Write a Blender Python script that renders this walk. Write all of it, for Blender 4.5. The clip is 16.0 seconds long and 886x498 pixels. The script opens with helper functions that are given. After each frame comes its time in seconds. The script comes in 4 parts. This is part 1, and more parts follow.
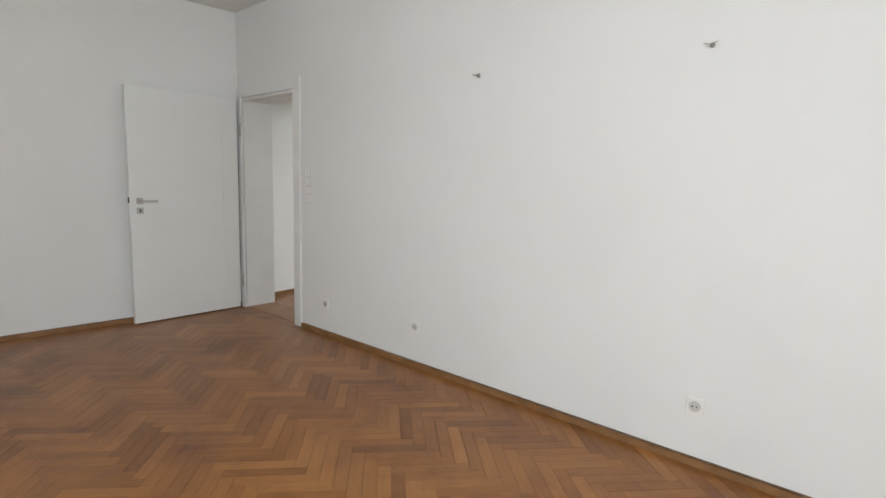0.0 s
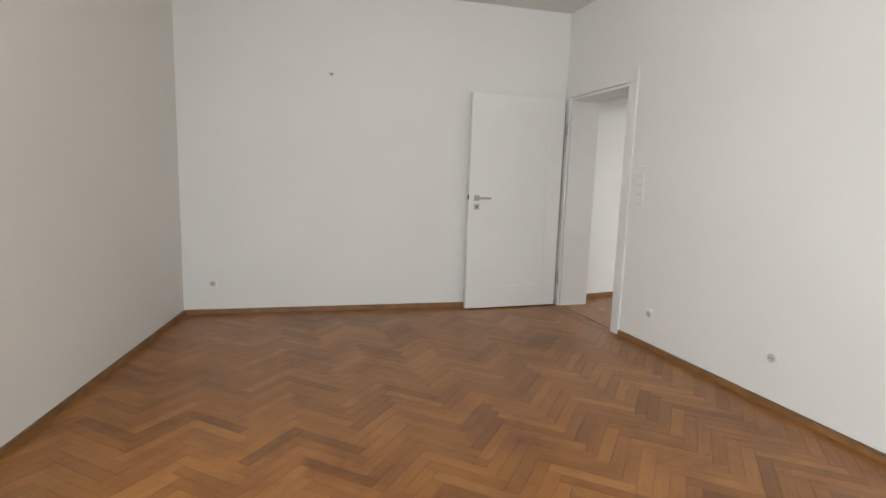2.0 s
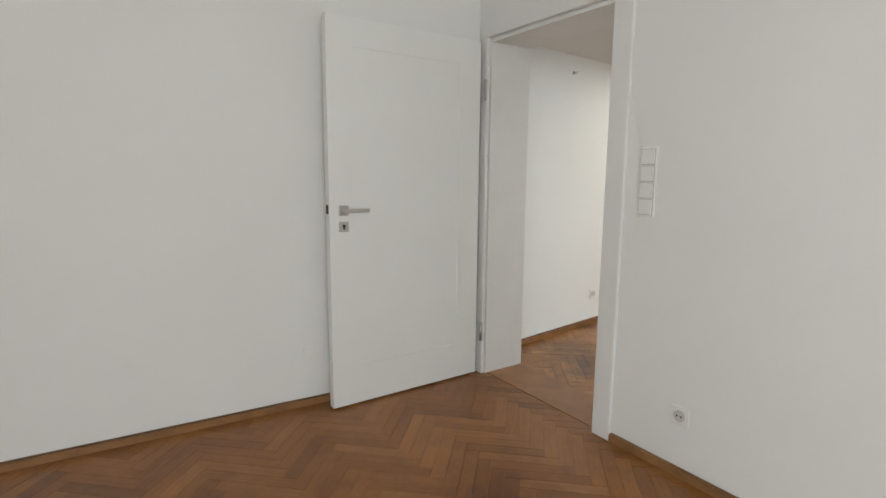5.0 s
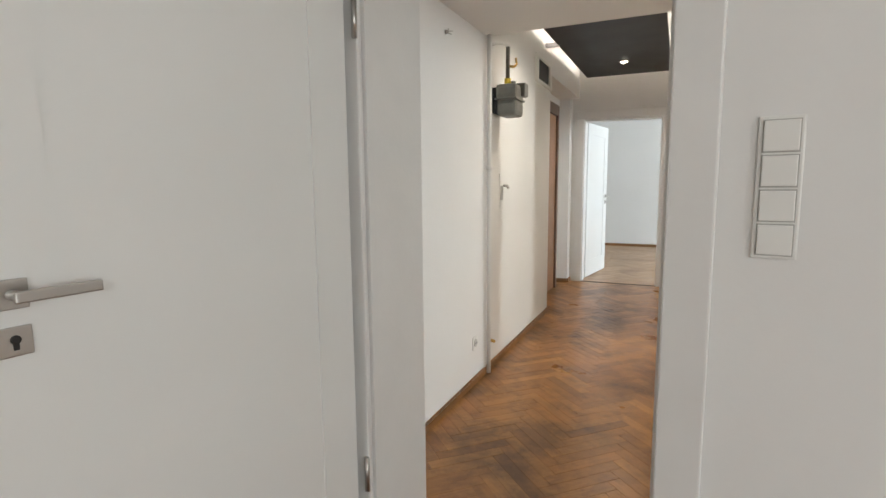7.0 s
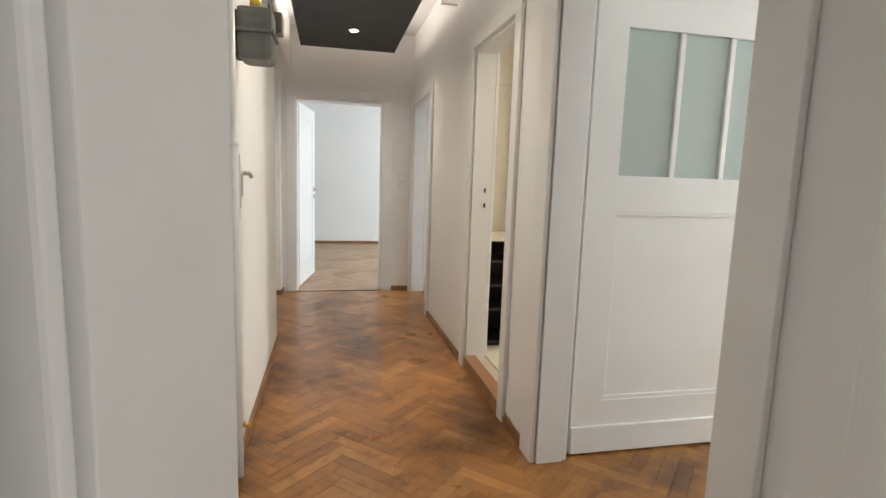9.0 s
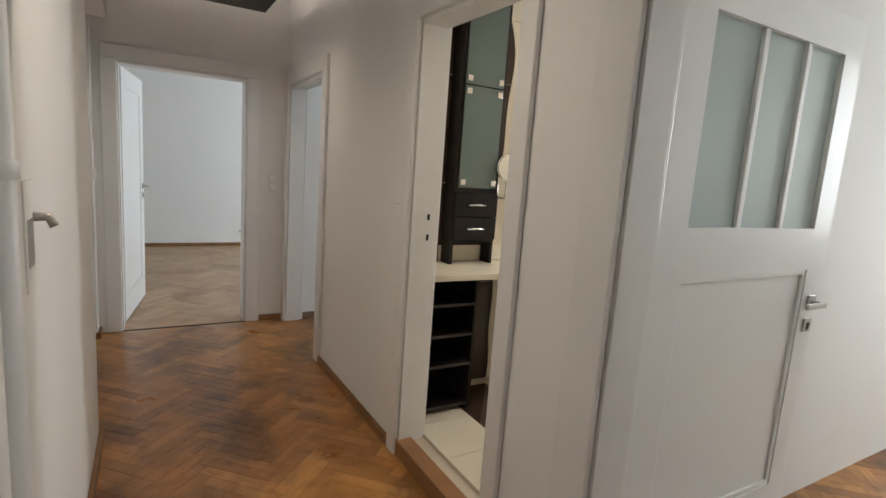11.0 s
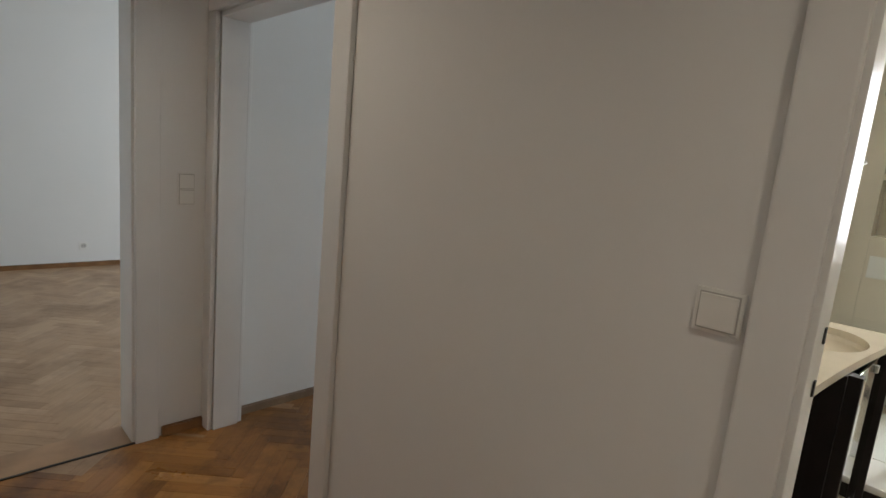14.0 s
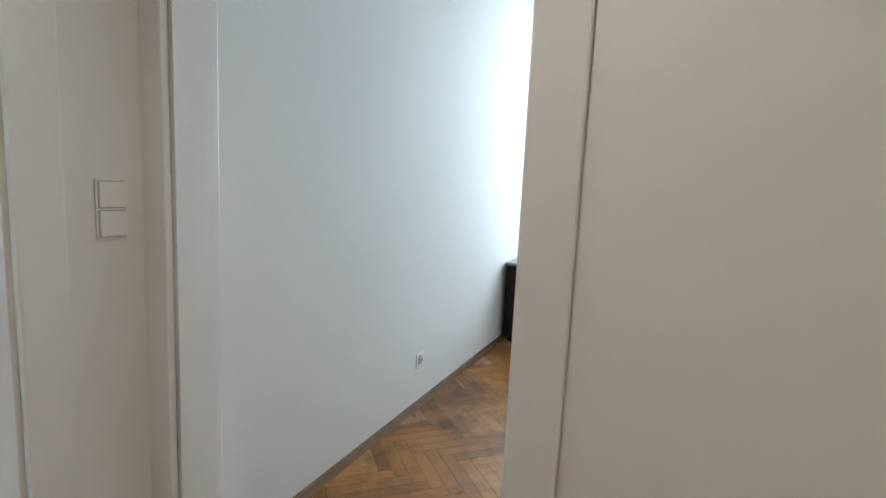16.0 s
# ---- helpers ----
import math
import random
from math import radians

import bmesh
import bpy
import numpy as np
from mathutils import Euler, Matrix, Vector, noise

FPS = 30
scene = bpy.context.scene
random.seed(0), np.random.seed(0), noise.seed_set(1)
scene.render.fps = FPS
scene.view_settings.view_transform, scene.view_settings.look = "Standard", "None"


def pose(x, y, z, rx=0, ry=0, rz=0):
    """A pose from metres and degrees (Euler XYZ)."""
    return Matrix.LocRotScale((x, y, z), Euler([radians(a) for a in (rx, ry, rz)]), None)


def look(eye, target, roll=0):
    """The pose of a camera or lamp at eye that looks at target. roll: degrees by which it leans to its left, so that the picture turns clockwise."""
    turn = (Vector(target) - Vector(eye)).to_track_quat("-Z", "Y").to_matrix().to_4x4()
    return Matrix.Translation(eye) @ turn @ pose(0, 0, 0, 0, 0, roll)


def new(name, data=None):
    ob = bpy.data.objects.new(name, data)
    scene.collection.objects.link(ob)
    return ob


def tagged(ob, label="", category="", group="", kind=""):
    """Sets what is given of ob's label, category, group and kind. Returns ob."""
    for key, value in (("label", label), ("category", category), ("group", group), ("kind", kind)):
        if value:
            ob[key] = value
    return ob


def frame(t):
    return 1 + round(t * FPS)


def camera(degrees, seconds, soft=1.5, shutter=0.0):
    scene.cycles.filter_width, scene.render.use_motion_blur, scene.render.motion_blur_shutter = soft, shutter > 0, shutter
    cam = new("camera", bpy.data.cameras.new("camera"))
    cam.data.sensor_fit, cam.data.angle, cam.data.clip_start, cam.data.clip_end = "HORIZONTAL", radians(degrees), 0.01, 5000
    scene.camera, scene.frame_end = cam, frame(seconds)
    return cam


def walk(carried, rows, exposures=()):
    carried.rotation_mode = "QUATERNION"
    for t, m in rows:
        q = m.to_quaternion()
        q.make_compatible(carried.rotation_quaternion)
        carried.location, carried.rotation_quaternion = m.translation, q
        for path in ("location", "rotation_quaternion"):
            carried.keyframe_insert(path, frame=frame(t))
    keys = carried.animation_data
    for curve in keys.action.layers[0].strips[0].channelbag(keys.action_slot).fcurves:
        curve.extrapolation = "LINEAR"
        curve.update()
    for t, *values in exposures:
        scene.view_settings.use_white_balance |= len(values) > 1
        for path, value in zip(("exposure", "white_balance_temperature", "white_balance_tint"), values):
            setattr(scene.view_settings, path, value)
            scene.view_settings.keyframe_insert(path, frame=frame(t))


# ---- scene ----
cam = camera(81.4, 16.0)
PATH = [
    (0, (0.986, -0.284, 1.283), (-0.126, 1.36, 1.031), 1.5),
    (0.5, (0.94, -0.32, 1.281), (-0.423, 1.121, 1.026), 1.3),
    (1, (0.887, -0.362, 1.285), (-0.717, 0.803, 1.019), 0.6),
    (1.5, (0.831, -0.417, 1.261), (-0.931, 0.492, 0.995), 0.8),
    (2, (0.661, -0.397, 1.249), (-1.139, 0.43, 0.974), 1.8),
    (2.5, (0.434, -0.324, 1.256), (-1.342, 0.552, 0.975), 1.9),
    (3, (0.149, -0.186, 1.254), (-1.587, 0.765, 0.969), 0.4),
    (3.5, (-0.193, -0.048, 1.262), (-1.895, 0.961, 0.972), 0.2),
    (4, (-0.574, 0.112, 1.263), (-2.19, 1.255, 0.972), 0.5),
    (4.2, (-0.729, 0.192, 1.252), (-2.318, 1.372, 0.962), 0.4),
    (6.3, (-2.154, 1.124, 1.302), (-3.306, 2.74, 1.052), 0.4),
    (6.5, (-2.31, 1.197, 1.269), (-3.36, 2.883, 1.034), 0.0),
    (7, (-2.573, 1.416, 1.252), (-3.394, 3.222, 0.998), -0.5),
    (7.5, (-2.804, 1.666, 1.235), (-3.316, 3.582, 0.976), 0.4),
    (8, (-3.049, 1.937, 1.204), (-3.187, 3.915, 0.947), 1.2),
    (8.5, (-3.212, 2.197, 1.21), (-3.034, 4.171, 0.941), 1.3),
    (9, (-3.313, 2.448, 1.235), (-2.883, 4.383, 0.965), 1.9),
    (9.2, (-3.345, 2.561, 1.245), (-2.764, 4.456, 0.98), 2.3),
    (10.35, (-3.415, 3.17, 1.33), (-2.57, 4.96, 1.04), 3.4),
    (11.5, (-3.509, 3.835, 1.411), (-2.417, 5.482, 1.103), 4.5),
    (12, (-3.483, 4.185, 1.409), (-2.358, 5.809, 1.096), 4.7),
    (12.5, (-3.453, 4.503, 1.415), (-2.246, 6.066, 1.103), 5.0),
    (13, (-3.418, 4.836, 1.414), (-2.16, 6.359, 1.102), 4.7),
    (13.5, (-3.405, 5.173, 1.4), (-2.08, 6.637, 1.087), 4.9),
    (14, (-3.415, 5.502, 1.391), (-1.998, 6.879, 1.081), 5.3),
    (14.5, (-3.366, 5.839, 1.397), (-1.918, 7.18, 1.073), 5.3),
    (15, (-3.33, 6.159, 1.395), (-1.808, 7.411, 1.055), 5.1),
    (15.5, (-3.393, 6.454, 1.32), (-1.706, 7.49, 1.041), 3.9),
    (16, (-3.36, 6.743, 1.294), (-1.557, 7.568, 1.03), 2.7),
]
EXPOSURES = [
    (0, -0.08, 6400, 9), (0.5, 0.0, 6400, 8), (1.5, 0.12, 6850, 10), (2.5, 0.15, 6400, 6), (3.5, 0.12, 6450, 5), (4.2, 0.1, 6450, 6), (6.5, 0.05, 6650, 9), (7, 0.06, 6650, 9), (8, 0.12, 6700, 10), (9.2, 0.12, 6700, 10),
    (11.5, -0.68, 6600, 11), (12.5, -0.35, 6100, 9), (13, -0.62, 5800, 7), (14, -1.05, 6700, 10), (14.5, -0.35, 6500, 9), (15, -0.25, 6400, 9), (15.5, -0.05, 6150, 7), (16, -0.27, 6200, 6),
]
walk(cam, [(t, look(eye, target, roll)) for t, eye, target, roll in PATH], EXPOSURES)

# ---- world, sun, window light ----
world = bpy.data.worlds.new("sky")
scene.world = world
world.use_nodes = True
wn = world.node_tree.nodes
sky = wn.new("ShaderNodeTexSky")
sky.sky_type, sky.sun_disc = "NISHITA", False
sky.sun_elevation, sky.sun_rotation = radians(42), radians(250)
wn["Background"].inputs["Strength"].default_value = 0.12
world.node_tree.links.new(sky.outputs["Color"], wn["Background"].inputs["Color"])

sun = new("sun", bpy.data.lights.new("sun", "SUN"))
sun.data.energy, sun.data.angle, sun.data.color = 2.0, radians(0.6), (1, 0.95, 0.88)
sun.matrix_world = look((-10, 0, 11), (0, 0, 2))


def area(name, eye, target, w, h, watts, color):
    lamp = new(name, bpy.data.lights.new(name, "AREA"))
    lamp.data.shape, lamp.data.size, lamp.data.size_y = "RECTANGLE", w, h
    lamp.data.energy, lamp.data.color = watts, color
    lamp.matrix_world = look(eye, target)
    return lamp


DAY = (0.88, 0.95, 1.0)
COOL = (0.74, 0.87, 1.0)
# the first lamp fills an unseen south window, added to brighten the north wall
area("daylight_room", (-0.26, -1.64, 1.75), (0.29, 0.28, 1.4), 1.15, 1.5, 50, DAY)
area("daylight_room", (3.45, -1.1, 1.75), (0, -0.8, 1.3), 1.15, 1.5, 142, DAY)
area("daylight_kitchen", (1.62, 3.85, 1.75), (0, 3.85, 1.5), 0.85, 1.3, 80, DAY)
area("daylight_bath", (1.62, 5.12, 1.72), (0, 5.15, 1.4), 0.56, 1.25, 85, (0.9, 0.97, 1.0))
area("daylight_small_room", (1.62, 7.1, 1.75), (0, 7.1, 1.4), 1.1, 1.5, 72, COOL)
area("daylight_end_room", (1.62, 9.3, 1.75), (0, 9.3, 1.4), 1.2, 1.55, 105, COOL)
area("daylight_end_room", (1.62, 10.9, 1.75), (0, 10.9, 1.4), 1.0, 1.55, 105, COOL)


# ---- materials ----
def mat(name, color, rough=0.5, metal=0.0, vary=0.0, scale=6.0, bump=0.0, bscale=120.0, spec=0.5, second=None, coat=0.0, emit=0.0, emit_color=None):
    m = bpy.data.materials.new(name)
    m.use_nodes = True
    nt = m.node_tree
    b = nt.nodes["Principled BSDF"]
    b.inputs["Base Color"].default_value = (*color, 1)
    b.inputs["Roughness"].default_value = rough
    b.inputs["Metallic"].default_value = metal
    b.inputs["Specular IOR Level"].default_value = spec
    b.inputs["Coat Weight"].default_value = coat
    if emit:
        b.inputs["Emission Color"].default_value = (*(emit_color or color), 1)
        b.inputs["Emission Strength"].default_value = emit
    if vary or bump:
        tc = nt.nodes.new("ShaderNodeTexCoord")
    if vary:
        n = nt.nodes.new("ShaderNodeTexNoise")
        n.inputs["Scale"].default_value, n.inputs["Detail"].default_value = scale, 6
        nt.links.new(tc.outputs["Object"], n.inputs["Vector"])
        mix = nt.nodes.new("ShaderNodeMix")
        mix.data_type = "RGBA"
        lo = second or tuple(c * (1 - vary) for c in color)
        mix.inputs[6].default_value, mix.inputs[7].default_value = (*color, 1), (*lo, 1)
        ramp = nt.nodes.new("ShaderNodeMapRange")
        ramp.inputs[1].default_value, ramp.inputs[2].default_value = 0.35, 0.7
        nt.links.new(n.outputs["Fac"], ramp.inputs[0])
        nt.links.new(ramp.outputs[0], mix.inputs[0])
        nt.links.new(mix.outputs[2], b.inputs["Base Color"])
        rr = nt.nodes.new("ShaderNodeMapRange")
        rr.inputs[3].default_value, rr.inputs[4].default_value = rough * 0.9, min(1, rough * 1.12)
        nt.links.new(n.outputs["Fac"], rr.inputs[0])
        nt.links.new(rr.outputs[0], b.inputs["Roughness"])
    if bump:
        n2 = nt.nodes.new("ShaderNodeTexNoise")
        n2.inputs["Scale"].default_value, n2.inputs["Detail"].default_value = bscale, 5
        nt.links.new(tc.outputs["Object"], n2.inputs["Vector"])
        bp = nt.nodes.new("ShaderNodeBump")
        bp.inputs["Strength"].default_value, bp.inputs["Distance"].default_value = bump, 0.004
        nt.links.new(n2.outputs["Fac"], bp.inputs["Height"])
        nt.links.new(bp.outputs["Normal"], b.inputs["Normal"])
    return m


def parquet_mat(name, tones, stain, rough=0.32, random_source="object", blotch=(0.50, 0.70), scuff=0.35):
    """Oak blocks: a tone per block, grain along each block, worn and stained patches across the floor."""
    m = bpy.data.materials.new(name)
    m.use_nodes = True
    nt = m.node_tree
    b = nt.nodes["Principled BSDF"]
    link = nt.links.new
    geo = nt.nodes.new("ShaderNodeNewGeometry")
    if random_source == "object":
        rnd = nt.nodes.new("ShaderNodeObjectInfo").outputs["Random"]
    else:
        rnd = geo.outputs["Random Per Island"]
    ramp = nt.nodes.new("ShaderNodeValToRGB")
    cr = ramp.color_ramp
    cr.interpolation = "LINEAR"
    cr.elements[0].color, cr.elements[1].color = (*tones[0], 1), (*tones[-1], 1)
    for i, tone in enumerate(tones[1:-1]):
        cr.elements.new((i + 1) / (len(tones) - 1)).color = (*tone, 1)
    link(rnd, ramp.inputs[0])
    uv = nt.nodes.new("ShaderNodeUVMap")
    mp = nt.nodes.new("ShaderNodeMapping")
    mp.inputs["Scale"].default_value = (6, 90, 1)
    link(uv.outputs["UV"], mp.inputs["Vector"])
    add = nt.nodes.new("ShaderNodeVectorMath")
    comb = nt.nodes.new("ShaderNodeCombineXYZ")
    mul = nt.nodes.new("ShaderNodeMath")
    mul.operation = "MULTIPLY"
    mul.inputs[1].default_value = 57.0
    link(rnd, mul.inputs[0])
    link(mul.outputs[0], comb.inputs["Z"])
    link(mp.outputs[0], add.inputs[0])
    link(comb.outputs[0], add.inputs[1])
    grain = nt.nodes.new("ShaderNodeTexNoise")
    grain.inputs["Scale"].default_value, grain.inputs["Detail"].default_value = 1.0, 6
    link(add.outputs[0], grain.inputs["Vector"])
    g2 = nt.nodes.new("ShaderNodeMapRange")
    g2.inputs[1].default_value, g2.inputs[2].default_value = 0.3, 0.75
    g2.inputs[3].default_value, g2.inputs[4].default_value = 0.0, 0.42
    link(grain.outputs["Fac"], g2.inputs[0])
    dark = nt.nodes.new("ShaderNodeMix")
    dark.data_type, dark.blend_type = "RGBA", "MULTIPLY"
    dark.inputs[7].default_value = (0.55, 0.45, 0.36, 1)
    link(g2.outputs[0], dark.inputs[0])
    link(ramp.outputs[0], dark.inputs[6])
    patch = nt.nodes.new("ShaderNodeTexNoise")
    patch.inputs["Scale"].default_value, patch.inputs["Detail"].default_value = 1.7, 9
    patch.inputs["Roughness"].default_value = 0.62
    link(geo.outputs["Position"], patch.inputs["Vector"])
    p2 = nt.nodes.new("ShaderNodeMapRange")
    p2.inputs[1].default_value, p2.inputs[2].default_value = blotch
    link(patch.outputs["Fac"], p2.inputs[0])
    worn = nt.nodes.new("ShaderNodeMix")
    worn.data_type, worn.blend_type = "RGBA", "MULTIPLY"
    worn.inputs[7].default_value = (*stain, 1)
    link(p2.outputs[0], worn.inputs[0])
    link(dark.outputs[2], worn.inputs[6])
    fine = nt.nodes.new("ShaderNodeTexNoise")
    fine.inputs["Scale"].default_value, fine.inputs["Detail"].default_value = 6.5, 10
    fine.inputs["Roughness"].default_value, fine.inputs["Distortion"].default_value = 0.68, 0.4
    link(geo.outputs["Position"], fine.inputs["Vector"])
    f2 = nt.nodes.new("ShaderNodeMapRange")
    f2.inputs[1].default_value, f2.inputs[2].default_value = 0.47, 0.66
    f2.inputs[4].default_value = scuff
    link(fine.outputs["Fac"], f2.inputs[0])
    scuffed = nt.nodes.new("ShaderNodeMix")
    scuffed.data_type, scuffed.blend_type = "RGBA", "MULTIPLY"
    scuffed.inputs[7].default_value = (0.42, 0.36, 0.32, 1)
    link(f2.outputs[0], scuffed.inputs[0])
    link(worn.outputs[2], scuffed.inputs[6])
    link(scuffed.outputs[2], b.inputs["Base Color"])
    rr = nt.nodes.new("ShaderNodeMapRange")
    rr.inputs[3].default_value, rr.inputs[4].default_value = rough * 0.8, rough * 1.4
    link(patch.outputs["Fac"], rr.inputs[0])
    link(rr.outputs[0], b.inputs["Roughness"])
    bp = nt.nodes.new("ShaderNodeBump")
    bp.inputs["Strength"].default_value, bp.inputs["Distance"].default_value = 0.12, 0.002
    link(grain.outputs["Fac"], bp.inputs["Height"])
    link(bp.outputs["Normal"], b.inputs["Normal"])
    return m


PAINT = mat("wall_paint", (0.80, 0.79, 0.765), 0.75, vary=0.035, scale=1.2, bump=0.10, bscale=70, spec=0.3)
CEILP = mat("ceiling_paint", (0.80, 0.79, 0.765), 0.85, vary=0.03, scale=1.5, bump=0.05, spec=0.2)
GLOSS = mat("door_enamel", (0.80, 0.80, 0.775), 0.32, vary=0.02, scale=3, bump=0.04, bscale=40)
TRIM = mat("trim_enamel", (0.78, 0.77, 0.745), 0.36, vary=0.04, scale=5, bump=0.08, bscale=50)
BASEW = mat("baseboard_oak", (0.30, 0.150, 0.060), 0.42, vary=0.35, scale=9, bump=0.06)
BLACK = mat("black_panel", (0.012, 0.011, 0.011), 0.45, vary=0.1, scale=4, spec=0.35)
SUB = mat("joint_filler", (0.15, 0.07, 0.026), 0.7, vary=0.3)
PARQ = parquet_mat("oak_parquet", [(0.20, 0.078, 0.018), (0.31, 0.125, 0.028), (0.26, 0.102, 0.023), (0.40, 0.176, 0.048), (0.295, 0.117, 0.026), (0.345, 0.146, 0.036)], (0.66, 0.56, 0.50), 0.30)
PARQ_J = parquet_mat("oak_parquet_far", [(0.20, 0.078, 0.018), (0.31, 0.125, 0.028), (0.26, 0.102, 0.023), (0.40, 0.176, 0.048), (0.295, 0.117, 0.026), (0.345, 0.146, 0.036)], (0.66, 0.56, 0.50), 0.30, "island")
PARQ_H = parquet_mat("worn_oak_parquet", [(0.26, 0.110, 0.028), (0.40, 0.180, 0.048), (0.33, 0.143, 0.037), (0.48, 0.235, 0.070), (0.39, 0.170, 0.045)], (0.44, 0.42, 0.43), 0.27, blotch=(0.49, 0.62), scuff=0.7)
PARQ_E = parquet_mat("pale_oak_parquet", [(0.36, 0.225, 0.125), (0.44, 0.29, 0.17), (0.40, 0.255, 0.145), (0.50, 0.34, 0.21)], (0.6, 0.55, 0.52), 0.35, "island", blotch=(0.52, 0.72))
STEEL = mat("brushed_steel", (0.50, 0.48, 0.45), 0.36, 1.0)
CHROME = mat("chrome", (0.78, 0.78, 0.78), 0.10, 1.0)
PLASTIC = mat("white_plastic", (0.80, 0.79, 0.75), 0.35)
# near-black for dark parts, and for shade painted where holes would be
DARKH = mat("dark_part_and_hole_shade", (0.02, 0.02, 0.02), 0.6)
METER = mat("meter_grey", (0.21, 0.215, 0.20), 0.5, vary=0.12, scale=20, bump=0.06)
YELLOW = mat("yellow_band", (0.75, 0.55, 0.04), 0.5)
BRASS = mat("brass", (0.55, 0.36, 0.12), 0.35, 1.0)
VENEER = mat("entrance_veneer", (0.30, 0.145, 0.062), 0.42, vary=0.25, scale=5, bump=0.05)
WENGE = mat("wenge_veneer", (0.012, 0.008, 0.007), 0.42, vary=0.4, scale=14, bump=0.05, spec=0.25)
FRAMEW = mat("mirror_frame_wenge", (0.024, 0.014, 0.011), 0.5, vary=0.4, scale=14, bump=0.08, spec=0.2)
BTILE = mat("bath_cream_tile", (0.74, 0.67, 0.56), 0.16, vary=0.06, scale=3)
BTILE_D = mat("bath_brown_tile", (0.060, 0.036, 0.027), 0.13, vary=0.25, scale=5)
GROUT = mat("grout", (0.52, 0.45, 0.36), 0.8)
BFLOOR = mat("bath_floor_tile", (0.66, 0.58, 0.46), 0.25, vary=0.08, scale=4)
STONE = mat("cream_stone", (0.78, 0.71, 0.58), 0.18, vary=0.07, scale=8)
CERAMIC = mat("white_ceramic", (0.82, 0.82, 0.80), 0.08, coat=0.4)
RADW = mat("radiator_enamel", (0.82, 0.82, 0.81), 0.25)
MIRROR = mat("mirror_silver", (0.90, 0.91, 0.90), 0.0, 1.0)
GLOBE = mat("lit_globe", (1, 0.86, 0.66), 0.4, emit=45, emit_color=(1, 0.80, 0.56))
SPOTM = mat("lit_spot", (1, 0.95, 0.85), 0.4, emit=22, emit_color=(1, 0.90, 0.76))
LEDM = mat("lit_strip", (1, 0.95, 0.9), 0.4, emit=17, emit_color=(1, 0.92, 0.84))
BULBM = mat("lit_bulb", (1, 0.85, 0.65), 0.4, emit=16, emit_color=(1, 0.82, 0.58))


def glass_mat(name, color, rough, alpha_mix):
    """Thin glass: part see-through, part gloss."""
    m = bpy.data.materials.new(name)
    m.use_nodes = True
    nt = m.node_tree
    out = nt.nodes["Material Output"]
    tr = nt.nodes.new("ShaderNodeBsdfTransparent")
    tr.inputs["Color"].default_value = (*color, 1)
    b = nt.nodes["Principled BSDF"]
    b.inputs["Base Color"].default_value = (*color, 1)
    b.inputs["Roughness"].default_value = rough
    mx = nt.nodes.new("ShaderNodeMixShader")
    mx.inputs[0].default_value = alpha_mix
    nt.links.new(tr.outputs[0], mx.inputs[1])
    nt.links.new(b.outputs[0], mx.inputs[2])
    nt.links.new(mx.outputs[0], out.inputs["Surface"])
    return m


def clear_glass(name, tint):
    m = bpy.data.materials.new(name)
    m.use_nodes = True
    nt = m.node_tree
    tr = nt.nodes.new("ShaderNodeBsdfTransparent")
    tr.inputs["Color"].default_value = (*tint, 1)
    gl = nt.nodes.new("ShaderNodeBsdfGlossy")
    gl.inputs["Roughness"].default_value = 0.02
    fr = nt.nodes.new("ShaderNodeFresnel")
    fr.inputs["IOR"].default_value = 1.45
    mx = nt.nodes.new("ShaderNodeMixShader")
    nt.links.new(fr.outputs[0], mx.inputs[0])
    nt.links.new(tr.outputs[0], mx.inputs[1])
    nt.links.new(gl.outputs[0], mx.inputs[2])
    nt.links.new(mx.outputs[0], nt.nodes["Material Output"].inputs["Surface"])
    return m


CLEAR = clear_glass("clear_glass", (0.97, 0.99, 0.98))
WINGLASS = clear_glass("window_glass", (0.97, 0.98, 0.98))
FROST = glass_mat("frosted_glass", (0.50, 0.58, 0.55), 0.5, 0.85)
MIRGLASS = mat("mirrored_grey_glass", (0.42, 0.46, 0.43), 0.03, 1.0)
SMOKE = glass_mat("smoked_satin_glass", (0.16, 0.20, 0.185), 0.16, 0.88)


# ---- mesh helpers ----
def box(bm, x0, x1, y0, y1, z0, z1, bevel=0.0, m=None):
    vs = [bm.verts.new(p) for p in ((x0, y0, z0), (x1, y0, z0), (x1, y1, z0), (x0, y1, z0), (x0, y0, z1), (x1, y0, z1), (x1, y1, z1), (x0, y1, z1))]
    fs = [bm.faces.new([vs[i] for i in q]) for q in ((3, 2, 1, 0), (4, 5, 6, 7), (0, 1, 5, 4), (1, 2, 6, 5), (2, 3, 7, 6), (3, 0, 4, 7))]
    if bevel:
        es = list({e for f in fs for e in f.edges})
        r = bmesh.ops.bevel(bm, geom=es, offset=bevel, segments=2, affect="EDGES", profile=0.6)
        vs = list({v for f in r["faces"] for v in f.verts} | {v for v in vs if v.is_valid})
    if m is not None:
        bmesh.ops.transform(bm, matrix=m, verts=[v for v in vs if v.is_valid])
    return vs


def B(*boxes, bevel=0.0):
    bm = bmesh.new()
    for b in boxes:
        box(bm, *b, bevel=bevel)
    return bm


